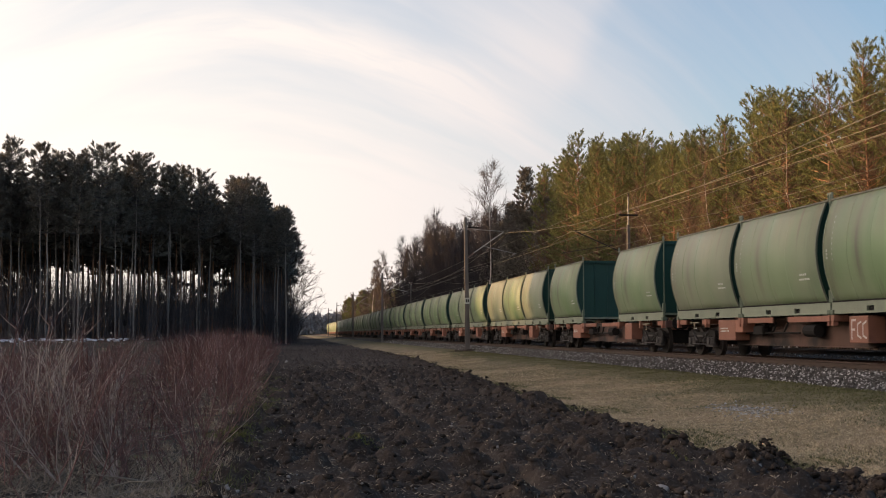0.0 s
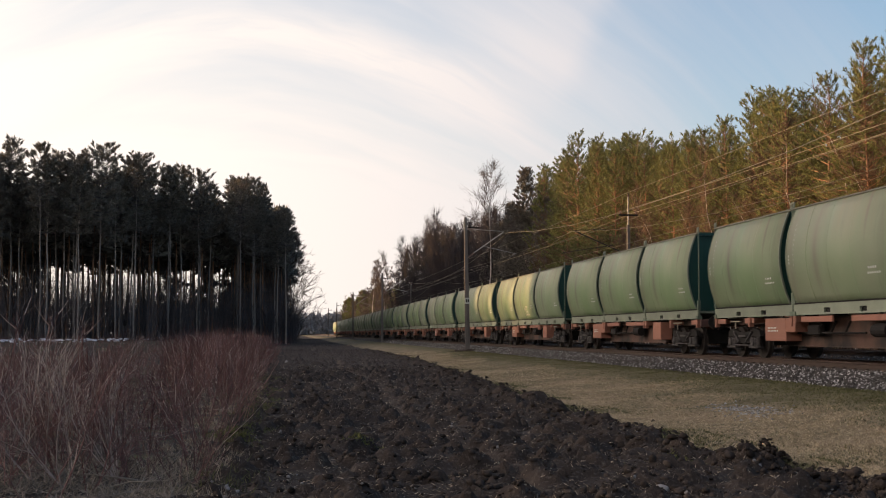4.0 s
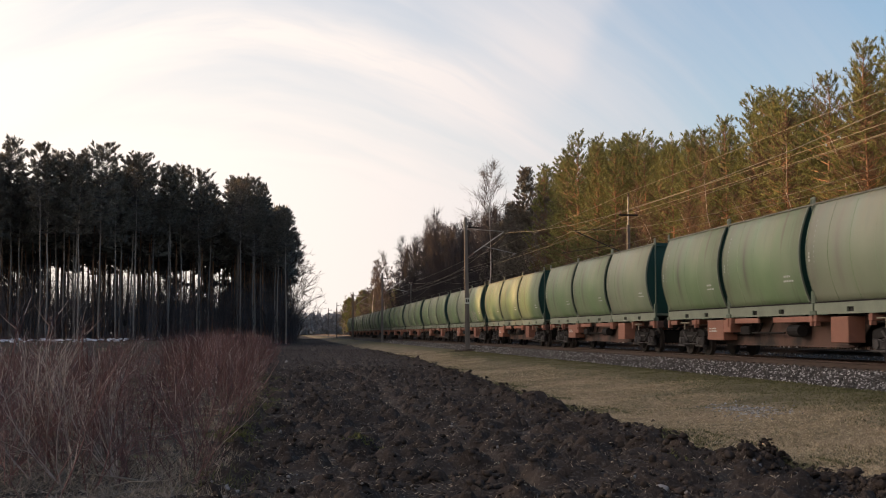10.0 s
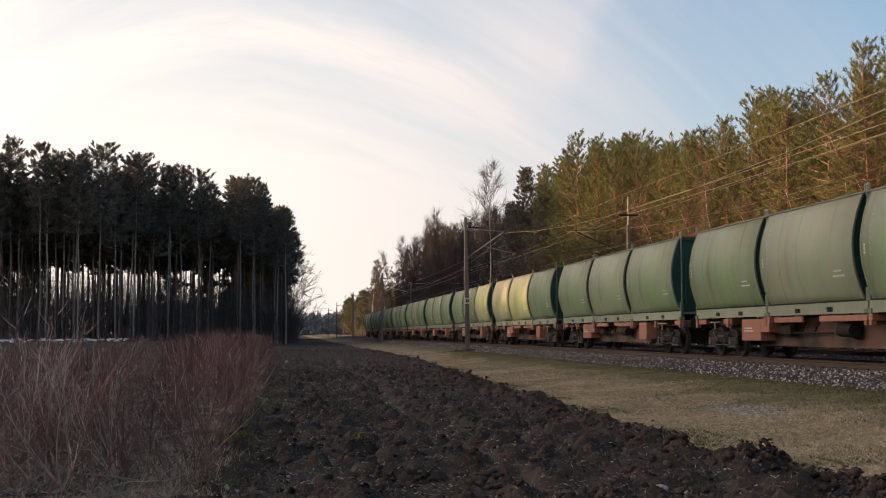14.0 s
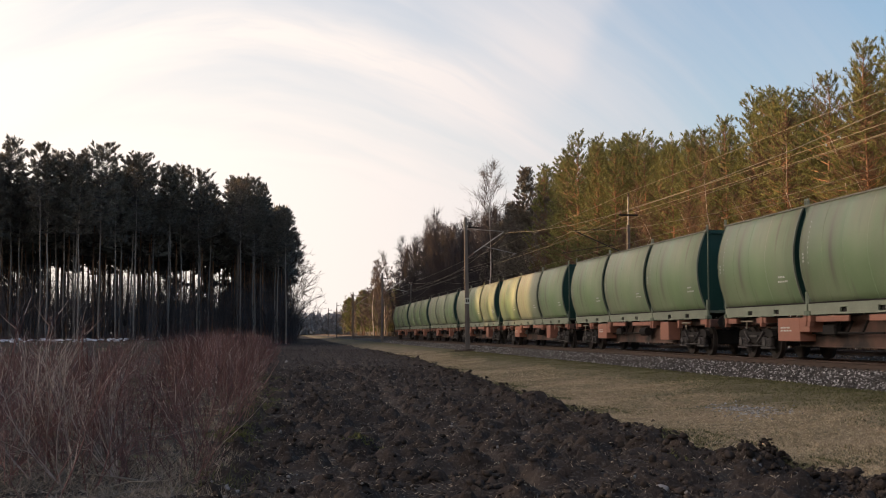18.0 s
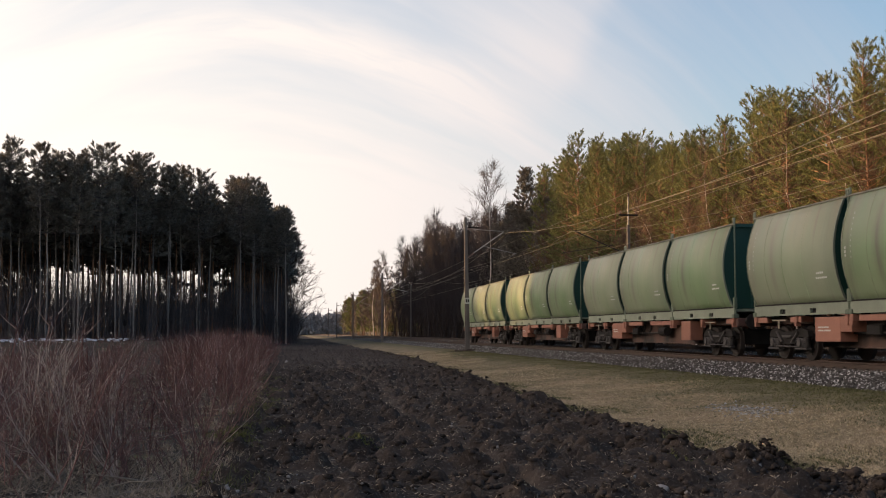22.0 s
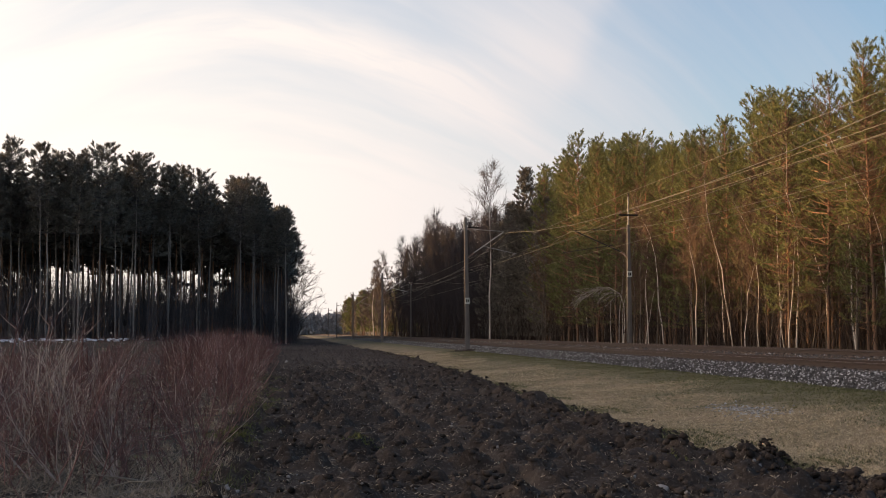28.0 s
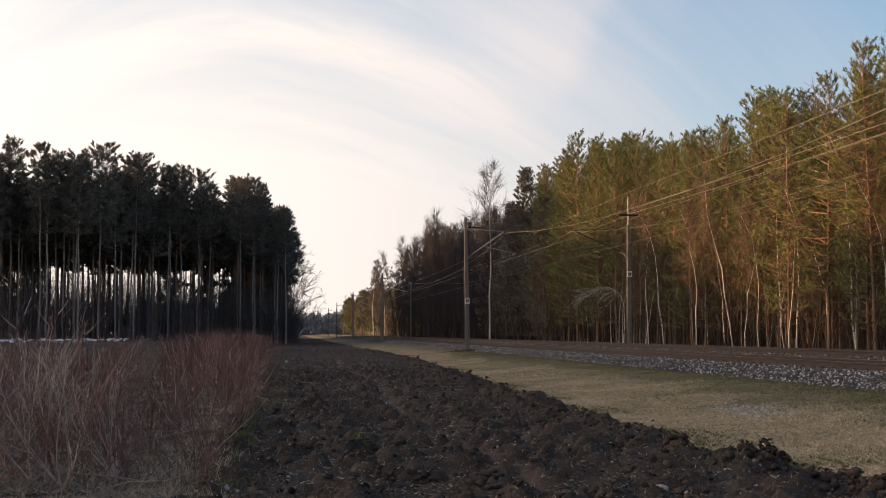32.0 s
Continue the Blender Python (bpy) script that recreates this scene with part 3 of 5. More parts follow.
        for i in range(4):
            bar(-d * 2.05 - 0.05 + 0.11 * i, 1.02, 0.075, 0.05)
        for i in range(6):
            bar(-d * 2.05 - 0.2 + 0.11 * i, 0.90, 0.08, 0.045)
        for i in range(3):
            bar(d * 2.58, 1.35 + 0.09 * i, 0.08, 0.06)
        for i in range(9):
            bar(d * 2.32, 1.30 + 0.13 * i, 0.03, 0.05)
        tagged(part("marking", bm, M_white, c, "small white stencilled marking"), kind="stuff")
    return tagged(c, "faded green bowed freight container on a flat wagon", "container", group="containers of the train")


def build_wheelset(parent, y):
    bm = bmesh.new()
    rod(bm, (-0.95, 0, 0), (0.95, 0, 0), 0.075, sides=10)
    for s in (-1, 1):
        rod(bm, (s * 0.69, 0, 0), (s * 0.715, 0, 0), 0.49, sides=28)
        rod(bm, (s * 0.715, 0, 0), (s * 0.82, 0, 0), 0.46, sides=28)
        rod(bm, (s * 0.82, 0, 0), (s * 0.86, 0, 0), 0.16, sides=12)
        for k in range(6):
            a = k * math.pi / 3
            rod(bm, (s * 0.82, 0.3 * math.cos(a), 0.3 * math.sin(a)), (s * 0.828, 0.3 * math.cos(a), 0.3 * math.sin(a)), 0.035, sides=6)
    o = part("wheelset", bm, M_wheel, parent, "steel wheelset")
    o.location = (0, y, 0.46)
    return o


def build_bogie(parent, y):
    bm = bmesh.new()
    for s in (-1, 1):
        out = [(-1.30, 0.64), (-1.20, 0.60), (-0.66, 0.62), (-0.42, 0.42), (0.42, 0.42), (0.66, 0.62), (1.20, 0.60), (1.30, 0.64),
               (1.24, 0.78), (0.85, 0.86), (0.5, 0.76), (-0.5, 0.76), (-0.85, 0.86), (-1.24, 0.78)]
        x0 = s * 1.0
        prism(bm, out, x0 - 0.06, x0 + 0.06, axis="x")
    box(bm, -0.66, 0.66, -1.2, 1.2, 0.36, 0.84, 0.03)
    box(bm, -0.95, 0.95, -1.26, -1.14, 0.55, 0.70)
    box(bm, -0.95, 0.95, 1.14, 1.26, 0.55, 0.70)
    b = part("bogie", bm, M_bogie, parent, "grimy dark cast steel bogie")
    b.location = (0, y, 0)
    for s in (-1, 1):
        for k in (-0.9, 0.9):
            bm = bmesh.new()
            box(bm, s * 1.0 - 0.13, s * 1.0 + 0.13, k - 0.15, k + 0.15, 0.30, 0.58, 0.04)
            rod(bm, (s * 1.12, k, 0.46), (s * 1.17, k, 0.46), 0.11, sides=12)
            box(bm, s * 1.04 - 0.09, s * 1.04 + 0.09, k - 0.36, k + 0.36, 0.27, 0.33, 0.015)
            part("axle_box", bm, M_bogie_dust, b)
            for q in (-0.24, 0.24):
                bm = bmesh.new()
                for h in range(5):
                    rod(bm, (s * 1.04, k + q, 0.36 + 0.05 * h), (s * 1.04, k + q, 0.39 + 0.05 * h), 0.085, sides=10)
                rod(bm, (s * 1.04, k + q, 0.34), (s * 1.04, k + q, 0.60), 0.055, sides=8)
                part("spring", bm, M_bogie_dust, b, "dusty coil spring")
        bm = bmesh.new()
        box(bm, s * 1.1 - 0.03, s * 1.1 + 0.03, -0.3, 0.3, 0.60, 0.66)
        rod(bm, (s * 1.1, -0.75, 0.36), (s * 1.1, 0.75, 0.36), 0.02, sides=6)
        for q in (-1, 1):
            rod(bm, (s * 1.1, q * 0.72, 0.76), (s * 1.12, q * 0.30, 0.46), 0.03, sides=6)
        part("brake_gear", bm, M_bogie_dust, b)
        bm = bmesh.new()
        rod(bm, (s * 1.2, -0.15, 1.06), (s * 1.2, 0.75, 1.06), 0.02, sides=6)
        rod(bm, (s * 1.2, 0.30, 1.06), (s * 1.2, 0.30, 0.84), 0.024, sides=6)
        part("brake_pipe", bm, M_litter_paint, b, "pale dusty pipe")
    return b


def build_wagon():
    w = new("container_wagon")
    for s in (-1, 1):
        bm = bmesh.new()
        prism(bm, [(-9.1, 1.15), (-9.1, 0.97), (-5.3, 0.97), (-4.5, 0.36), (4.5, 0.36), (5.3, 0.97), (9.1, 0.97), (9.1, 1.15)],
              s * 0.78 - 0.02, s * 0.78 + 0.02, axis="x")
        box(bm, s * 0.78 - 0.11, s * 0.78 + 0.11, -9.1, 9.1, 1.13, 1.155)
        box(bm, s * 0.78 - 0.11, s * 0.78 + 0.11, -4.5, 4.5, 0.355, 0.38)
        part("main_beam", bm, M_sill, w, "red oxide fish-bellied main beam")
        for a, b in ((-9.0, -8.3), (-2.75, -0.3), (0.75, 2.6), (5.9, 6.6), (8.2, 9.0)):
            bm = bmesh.new()
            p, q = (a, b) if s < 0 else (-b, -a)
            box(bm, min(s * 1.22, s * 1.16), max(s * 1.22, s * 1.16), p, q, 1.0, 1.15, 0.01)
            part("side_sill", bm, M_redlight, w, "faded red side sill")
        for y in (-8.95, -6.15, -3.15, -2.9, 2.9, 3.15, 6.15, 8.95):
            bm = bmesh.new()
            box(bm, min(s * 0.8, s * 1.27), max(s * 0.8, s * 1.27), y - 0.09, y + 0.09, 1.0, 1.165, 0.012)
            box(bm, min(s * 1.14, s * 1.27), max(s * 1.14, s * 1.27), y - 0.06, y + 0.06, 0.90, 1.0)
            part("container_bracket", bm, M_redlight, w)
        for y0, y1, x0, zz in ((3.55, 5.0, 0.70, 0.50), (2.95, 3.55, 0.85, 0.74), (-4.95, -4.0, 0.80, 0.48)):
            bm = bmesh.new()
            a, b = (y0, y1) if s < 0 else (-y1, -y0)
            box(bm, min(s * x0, s * 1.24), max(s * x0, s * 1.24), a, b, zz, 1.12, 0.015)
            for h in (0.2, 0.42):
                box(bm, min(s * 1.235, s * 1.246), max(s * 1.235, s * 1.246), a + 0.05, b - 0.05, zz + h, zz + h + 0.012)
            eb = part("equipment_box", bm, M_redlight, w, "faded orange red sheet metal box")
            if x0 == 0.70:
                bm = bmesh.new()
                xs = s * 1.2445
                for z, n in ((zz + 0.34, 6), (zz + 0.26, 7)):
                    for i in range(n):
                        p = (b - 0.28 if s < 0 else a + 0.28) + s * 0.105 * i
                        vs = [bm.verts.new(v) for v in ((xs, p, z), (xs, p + 0.075, z), (xs, p + 0.075, z + 0.04), (xs, p, z + 0.04))]
                        bm.faces.new(vs if s < 0 else vs[::-1])
                tagged(part("marking", bm, M_white, eb, "worn white stencilled marking"), kind="stuff")
        bm = bmesh.new()
        rod(bm, (s * 1.05, -1.9, 0.78), (s * 1.05, -1.2, 0.78), 0.16, sides=12)
        part("air_tank", bm, M_bogie, w, "dark air tank")
        bm = bmesh.new()
        for y in (0.2, 1.0, 1.7):
            rod(bm, (s * 1.0, y, 1.0), (s * 1.0, y + 0.3, 0.70), 0.03, sides=6)
        rod(bm, (s * 1.0, -0.6, 0.72), (s * 1.0, 3.3, 0.72), 0.028, sides=6)
        box(bm, min(s * 0.9, s * 1.1), max(s * 0.9, s * 1.1), 1.8, 2.5, 0.66, 0.92, 0.03)
        part("brake_rigging", bm, M_bogie, w)
        for y in (-9.3, 9.3):
            e = 1 if y > 0 else -1
            bm = bmesh.new()
            rod(bm, (s * 0.875, e * 9.2, 1.06), (s * 0.875, e * 9.62, 1.06), 0.10, sides=12)
            rod(bm, (s * 0.875, e * 9.62, 1.06), (s * 0.875, e * 9.66, 1.06), 0.225, sides=18)
            part("buffer", bm, M_bogie, w, "round steel buffer")
    for k in range(-8, 9, 2):
        bm = bmesh.new()
        box(bm, -0.78, 0.78, k - 0.08, k + 0.08, 0.95, 1.12)
        part("cross_bearer", bm, M_red, w)
    for e in (-1, 1):
        bm = bmesh.new()
        box(bm, -1.2, 1.2, e * 9.16 - 0.06, e * 9.16 + 0.06, 0.92, 1.16, 0.02)
        part("headstock", bm, M_red, w)
        bm = bmesh.new()
        rod(bm, (0, e * 9.2, 1.0), (0, e * 9.7, 0.95), 0.05, sides=8)
        rod(bm, (0, e * 9.7, 0.95), (0, e * 9.78, 0.6), 0.035, sides=8)
        part("coupling", bm, M_bogie, w)
        bg = build_bogie(w, e * 7.1)
        for y in (-0.9, 0.9):
            build_wheelset(bg, y)
    return tagged(w, "red oxide container flat wagon on two grimy bogies", "railway wagon", group="wagons of the train")


container_0 = build_container()
wagon_0 = build_wagon()
TRAIN = []          # (thing, metres behind the leading end of wagon 0's load, height)


def build_train():
    first_w, first_c = wagon_0, container_0
    for k in range(N0, N1 + 1):
        mid = WAGON_PITCH * k + 9.08
        w = first_w if k == N0 else copy_thing(wagon_0, Matrix.Identity(4))
        TRAIN.append((w, mid, 0.0, k))
        for slot in range(3):
            if k == 0 and slot == 1:
                continue
            c = first_c if (k == N0 and slot == 0) else copy_thing(container_0, Matrix.Identity(4))
            TRAIN.append((c, mid + (slot - 1) * 6.062, 1.165, k))


build_train()


def sprayed(owner, strokes, at_x, w, label):
    """Sprayed strokes on a side: polylines in (along, up), laid 4 mm proud of the surface at_x(up)."""
    bm = bmesh.new()
    for line in strokes:
        pts = [Vector((0, a, b)) for a, b in line]
        for p, q in zip(pts, pts[1:]):
            d = (q - p).normalized() * w * 0.4
            n = Vector((0, -d.z, d.y)).normalized() * w / 2
            vs = [bm.verts.new((at_x(c.z), c.y, c.z)) for c in (p - d - n, q + d - n, q + d + n, p - d + n)]
            bm.faces.new(vs)
    tagged(part("graffiti", bm, M_spray, owner, label), kind="stuff")


def shell_x(z):
    t = min(1, max(0, (z - 0.30) / 2.52))
    return -(1.215 + 0.30 * math.sin(math.pi * t) ** 0.9 + 0.006)


def spray_all():
    def arch(y0, z0, w, h, turns=7):
        return [(y0 - w * i / turns, z0 + h * math.sin(math.pi * i / turns)) for i in range(turns + 1)]
    for ob, off, up, k in TRAIN:
        if k == 10 and up > 0 and off < WAGON_PITCH * 10 + 6:
            st = [arch(1.6, 0.50, 0.45, 0.62), arch(1.15, 0.50, 0.40, 0.55), arch(0.65, 0.48, 0.45, 0.60),
                  [(0.18, 0.95), (-0.05, 1.08), (-0.25, 0.95), (-0.15, 0.72), (0.12, 0.50), (-0.42, 0.42)]]
            sprayed(ob, st, shell_x, 0.045, "pale pinkish sprayed scribble")
        if k == 4 and up > 0 and abs(off - WAGON_PITCH * 4 - 9.08) < 1:
            def open_ring(y0, z0, w, h):
                return [(y0 - w, z0 + h), (y0 - 0.35 * w, z0 + h), (y0, z0 + 0.7 * h), (y0 - 0.08 * w, z0 + 0.2 * h), (y0 - 0.45 * w, z0), (y0 - 1.05 * w, z0 + 0.06 * h)]
            st = [[(0.10, 1.0), (0.04, 0.56), (0.14, 0.55)], [(0.08, 0.85), (-0.08, 0.92)], open_ring(-0.18, 0.55, 0.26, 0.46), open_ring(-0.56, 0.55, 0.26, 0.46)]
            sprayed(ob, st, shell_x, 0.05, "pale sprayed scribble")
        if k == -1 and up == 0:
            st = [[(-4.15, 0.58), (-4.15, 1.02), (-4.35, 1.02)], [(-4.15, 0.80), (-4.30, 0.80)], [(-4.62, 0.98), (-4.45, 0.92), (-4.45, 0.66), (-4.62, 0.60)],
                  [(-4.88, 0.98), (-4.72, 0.92), (-4.72, 0.66), (-4.88, 0.60)]]
            sprayed(ob, st, lambda z: -1.252, 0.05, "white sprayed scribble")


spray_all()

# ---------------------------------------------------------------- masts and wires


def tapered(bm, secs):
    """An H-section concrete pole through the sections (height, half width, half depth)."""
    rings = []
    for z, a, b in secs:
        w = 0.045
        rings.append([bm.verts.new(p + (z,)) for p in ((-a, -b), (a, -b), (a, -b + 0.07), (w, -b + 0.09), (w, b - 0.09), (a, b - 0.07),
                                                       (a, b), (-a, b), (-a, b - 0.07), (-w, b - 0.09), (-w, -b + 0.09), (-a, -b + 0.07))])
    for lo, hi in zip(rings, rings[1:]):
        for i in range(12):
            bm.faces.new((lo[i], lo[(i + 1) % 12], hi[(i + 1) % 12], hi[i]))
    bm.faces.new(rings[-1])
    bmesh.ops.recalc_face_normals(bm, faces=bm.faces)


def insulator(name, a, b, parent):
    bm = bmesh.new()
    a, b = Vector(a), Vector(b)
    rod(bm, a, b, 0.03, sides=8)
    for i in range(6):
        c = a.lerp(b, (i + 0.5) / 6)
        d = (b - a).normalized() * 0.018
        rod(bm, c - d, c + d, 0.075, 0.045, sides=10)
    part(name, bm, M_insulator, parent, "brown ribbed insulator")


def build_mast(y, x, side, top, base_z, plate_z, track_x, contact_z, lean=0.0, tall_pin=False):
    arm_mat = M_bogie_dust if tall_pin else M_steel
    """A tapered concrete mast whose hinged arm reaches over its track; side: +1 towards +x."""
    m = new("overhead_line_mast")
    m.location = (x, y, base_z)
    m.rotation_euler = (0, radians(lean), 0)
    h = top - base_z
    bm = bmesh.new()
    tapered(bm, [(-0.4, 0.15, 0.20), (h, 0.085, 0.10)])
    part("pole", bm, M_concrete, m, "tapered weathered concrete pole")
    cz, reach = contact_z - base_z, (track_x - x)
    hold, low = cz + 1.80, cz + 0.1
    insulator("insulator", (side * 0.12, 0, low), (side * 0.55, 0, low + 0.35), m)
    insulator("insulator", (side * 0.12, 0, hold + 0.25), (side * 0.55, 0, hold + 0.2), m)
    bm = bmesh.new()
    rod(bm, (side * 0.55, 0, low + 0.35), (reach - side * 0.25, 0, hold), 0.035, sides=8)
    part("bracket_tube", bm, arm_mat, m, "slanting steel bracket tube")
    bm = bmesh.new()
    rod(bm, (side * 0.55, 0, hold + 0.2), (reach - side * 0.2, 0, hold + 0.05), 0.016, sides=6)
    part("tie_rod", bm, arm_mat, m)
    bm = bmesh.new()
    rod(bm, (side * 1.1, 0, low + 0.78), (reach + side * 0.6, 0, cz + 0.35), 0.022, sides=6)
    rod(bm, (reach + side * 0.55, 0, cz + 0.34), (reach, 0, cz + 0.02), 0.012, sides=6)
    part("steady_arm", bm, arm_mat, m)
    if plate_z:
        bm = bmesh.new()
        pz = plate_z - base_z
        box(bm, -0.16, 0.16, -0.235, -0.205, pz - 0.2, pz + 0.2, 0.01)
        pl = part("number_plate", bm, M_white, m, "white plate with dark bars")
        for k, (a, b) in enumerate(((-0.10, -0.02), (0.02, 0.10))):
            bm = bmesh.new()
            box(bm, a, b, -0.24, -0.236, pz - 0.10, pz + 0.10)
            part("plate_bar", bm, M_dark, pl)
    if tall_pin:
        bm = bmesh.new()
        rod(bm, (0, 0, h - 0.3), (0, 0, h + 1.95), 0.05, 0.035, sides=8)
        part("pin", bm, M_steel, m, "steel pin carrying a wire")
        bm = bmesh.new()
        box(bm, -0.65, 0.65, -0.05, 0.05, h + 0.62, h + 0.72)
        part("cross_arm", bm, M_bogie, m, "dark steel cross arm")
        for k in (-0.55, 0.55):
            insulator("insulator", (k, 0, h + 0.72), (k, 0, h + 0.95), m)
        insulator("insulator", (0, 0, h + 1.9), (0, 0, h + 2.1), m)
    else:
        bm = bmesh.new()
        box(bm, 0.0, 1.05, -0.03, 0.03, h - 0.72, h - 0.66)
        part("side_arm", bm, M_bogie, m, "short dark side arm")
        insulator("insulator", (0.95, 0, h - 0.66), (0.95, 0, h - 0.46), m)
    return tagged(m, "tapered grey concrete overhead line mast beside the track", "mast", group="overhead line masts")


NEAR_MASTS = (80.6, 156.2, 229.0, 308.0, 376.0)
FAR_MASTS = (79.7, 154.5, 228.4)
CONTACT_1, CONTACT_2 = 6.42, 6.50
for i, yy in enumerate(NEAR_MASTS):
    build_mast(yy, 11.72, 1, 9.22, 0.5, 3.65 if i == 0 else 0, TRACK_X, CONTACT_1, lean=-0.8 if i == 0 else 0)
for i, yy in enumerate(FAR_MASTS):
    build_mast(yy, 22.5, -1, 8.75, 0.45, 5.45 if i == 0 else 0, TRACK2_X, CONTACT_2, tall_pin=True)


def wire(name, x, spans, r, label):
    """A wire along the line: spans of (y, z) supports with a sag between them."""
    paths = []
    for (ya, za, yb, zb, sag) in spans:
        t = np.linspace(0, 1, 9)
        pts = np.stack([np.full(9, x), ya + (yb - ya) * t, za + (zb - za) * t - 4 * sag * t * (1 - t)], -1)
        paths.append((pts, np.full(9, r)))
    v, f = tubes(paths, 5)
    return tagged(link_mesh(name, v, f, M_wire), label, "wire", group="overhead wires")


def build_wires():
    stops = [-70.0, 5.5, 80.3, 155.5, 228.8, 308.0, 376.0, 450.0]
    pairs = list(zip(stops, stops[1:]))
    m1 = wire("messenger_wire", TRACK_X - 0.15, [(a, 8.2, b, 8.2, 1.52) for a, b in pairs], 0.011, "thin bronze wire sagging between the masts")
    m2 = wire("messenger_wire", TRACK2_X, [(a, 8.3, b, 8.3, 1.6) for a, b in pairs[:5]], 0.008, "thin bronze wire sagging between the masts")
    wire("contact_wire", TRACK_X, [(a, CONTACT_1, b, CONTACT_1, 0.03) for a, b in pairs], 0.007, "taut copper contact wire over the track")
    wire("contact_wire", TRACK2_X, [(a, CONTACT_2, b, CONTACT_2, 0.03) for a, b in pairs[:5]], 0.007, "taut copper contact wire over the track")
    wire("feeder_wire", 21.95, [(a, 9.65, b, 9.65, 0.33) for a, b in pairs[:5]], 0.012, "thin feeder wire on the far masts")
    wire("feeder_wire", 23.05, [(a, 9.65, b, 9.65, 0.33) for a, b in pairs[:5]], 0.012, "thin feeder wire on the far masts")
    wire("feeder_wire", 22.5, [(a, 10.95, b, 10.95, 0.15) for a, b in pairs[:5]], 0.011, "thin wire along the mast tops")
    for owner, x, mz, sag, cz, n in ((m1, TRACK_X - 0.15, 8.2, 1.52, CONTACT_1, 3), (m2, TRACK2_X, 8.3, 1.6, CONTACT_2, 3)):
        for a, b in pairs[1:1 + n]:
            for k in range(1, 8):
                t = k / 8
                zt = mz - 4 * sag * t * (1 - t)
                bm = bmesh.new()
                rod(bm, (x, a + (b - a) * t, cz), (x, a + (b - a) * t, zt), 0.003, sides=4)
                part("dropper", bm, M_wire, owner)


build_wires()

# ---------------------------------------------------------------- trees


def blades(P, D, length, width, rng, per=5, spread_=0.7):
    """Needle tufts: at each point P, slender triangles about the direction D. Vertices, faces."""
    n = len(P)
    d = np.repeat(D, per, 0) + rng.normal(0, spread_, (n * per, 3))
    d /= np.linalg.norm(d, axis=1)[:, None]
    p = np.repeat(P, per, 0)
    s = np.cross(d, rng.normal(0, 1, (n * per, 3)))
    s /= np.linalg.norm(s, axis=1)[:, None] + 1e-9
    ln = length * rng.uniform(0.6, 1.3, (n * per, 1))
    V = np.stack([p - s * width * 0.6, p + s * width * 0.6, p + d * ln * 1.15], 1).reshape(-1, 3)
    F = np.arange(n * per * 3).reshape(-1, 3)
    return V, F


def pine(seed, h, bare, rmax, nbr, per_branch, per, blade_len, blade_w, needle, bark, label, r0=0.16, droop=0.15, flat=False, dead=8):
    """A Scots pine: tapered trunk, limbs, needle tufts towards their ends."""
    rng = np.random.default_rng(seed)
    t = new("pine_tree")
    zs = np.linspace(-0.3, h * 0.97, 9)
    wob = np.cumsum(rng.normal(0, 0.05 * h / 20, (9, 2)), 0)
    trunk = np.c_[wob, zs]
    rad = r0 * (1 - 0.86 * (zs.clip(0) / h))
    paths_t = [(trunk, rad)]
    paths, P, D = [], [], []

    def at(z):
        return np.array([np.interp(z, zs, trunk[:, 0]), np.interp(z, zs, trunk[:, 1]), z])
    for i in range(nbr):
        u = rng.random() ** 1.05
        z = h * (bare + (0.985 - bare) * u)
        az = rng.uniform(0, 2 * np.pi)
        shape = (1 - u) ** 0.72 if not flat else (0.15 + 0.85 * math.sin(math.pi * (0.22 + 0.71 * u)))
        L = rmax * shape * rng.uniform(0.6, 1.2) + 0.2
        up = rng.uniform(0.0, 0.4) + (0.45 if flat else 0.28) * u - droop
        dirn = np.array([math.cos(az), math.sin(az), up])
        dirn /= np.linalg.norm(dirn)
        a = at(z)
        mid = a + dirn * L * 0.55
        end = a + dirn * L + np.array([0, 0, L * 0.12])
        paths.append((np.array([a, mid, end]), np.array([0.05, 0.03, 0.012]) * (0.5 + L / rmax)))
        m = max(2, int(per_branch * (0.08 + 1.25 * L / rmax)))
        f = rng.uniform(0.3, 1.03, m)[:, None]
        pp = a + (end - a) * f + rng.normal(0, 0.10 * L + 0.10, (m, 3)) * np.array([1, 1, 0.6])
        P.append(pp)
        D.append(np.repeat((dirn * 0.6 + np.array([0, 0, 0.55]))[None], m, 0))
    top = at(h * 0.96)
    P.append(top + rng.normal(0, 0.06, (4, 3)) + np.linspace(0, 1, 4)[:, None] * np.array([0, 0, 0.6]))
    D.append(np.repeat(np.array([[0, 0, 1.0]]), 4, 0))
    for i in range(dead):
        z = h * bare * rng.uniform(0.35, 1.0)
        az = rng.uniform(0, 2 * np.pi)
        a = at(z)
        e = a + np.array([math.cos(az), math.sin(az), rng.uniform(-0.2, 0.2)]) * rng.uniform(0.5, 1.6)
        paths.append((np.array([a, (a + e) / 2 + [0, 0, 0.06], e]), np.array([0.03, 0.02, 0.008])))
    v, f = tubes(paths_t, 7)
    link_mesh("trunk", v, f, bark, t, smooth=True)
    v, f = tubes(paths, 3)
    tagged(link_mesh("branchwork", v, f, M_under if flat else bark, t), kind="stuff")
    v, f = blades(np.concatenate(P), np.concatenate(D), blade_len, blade_w, rng, per)
    link_mesh("crown", v, f, needle, t)
    return tagged(t, label, "tree")


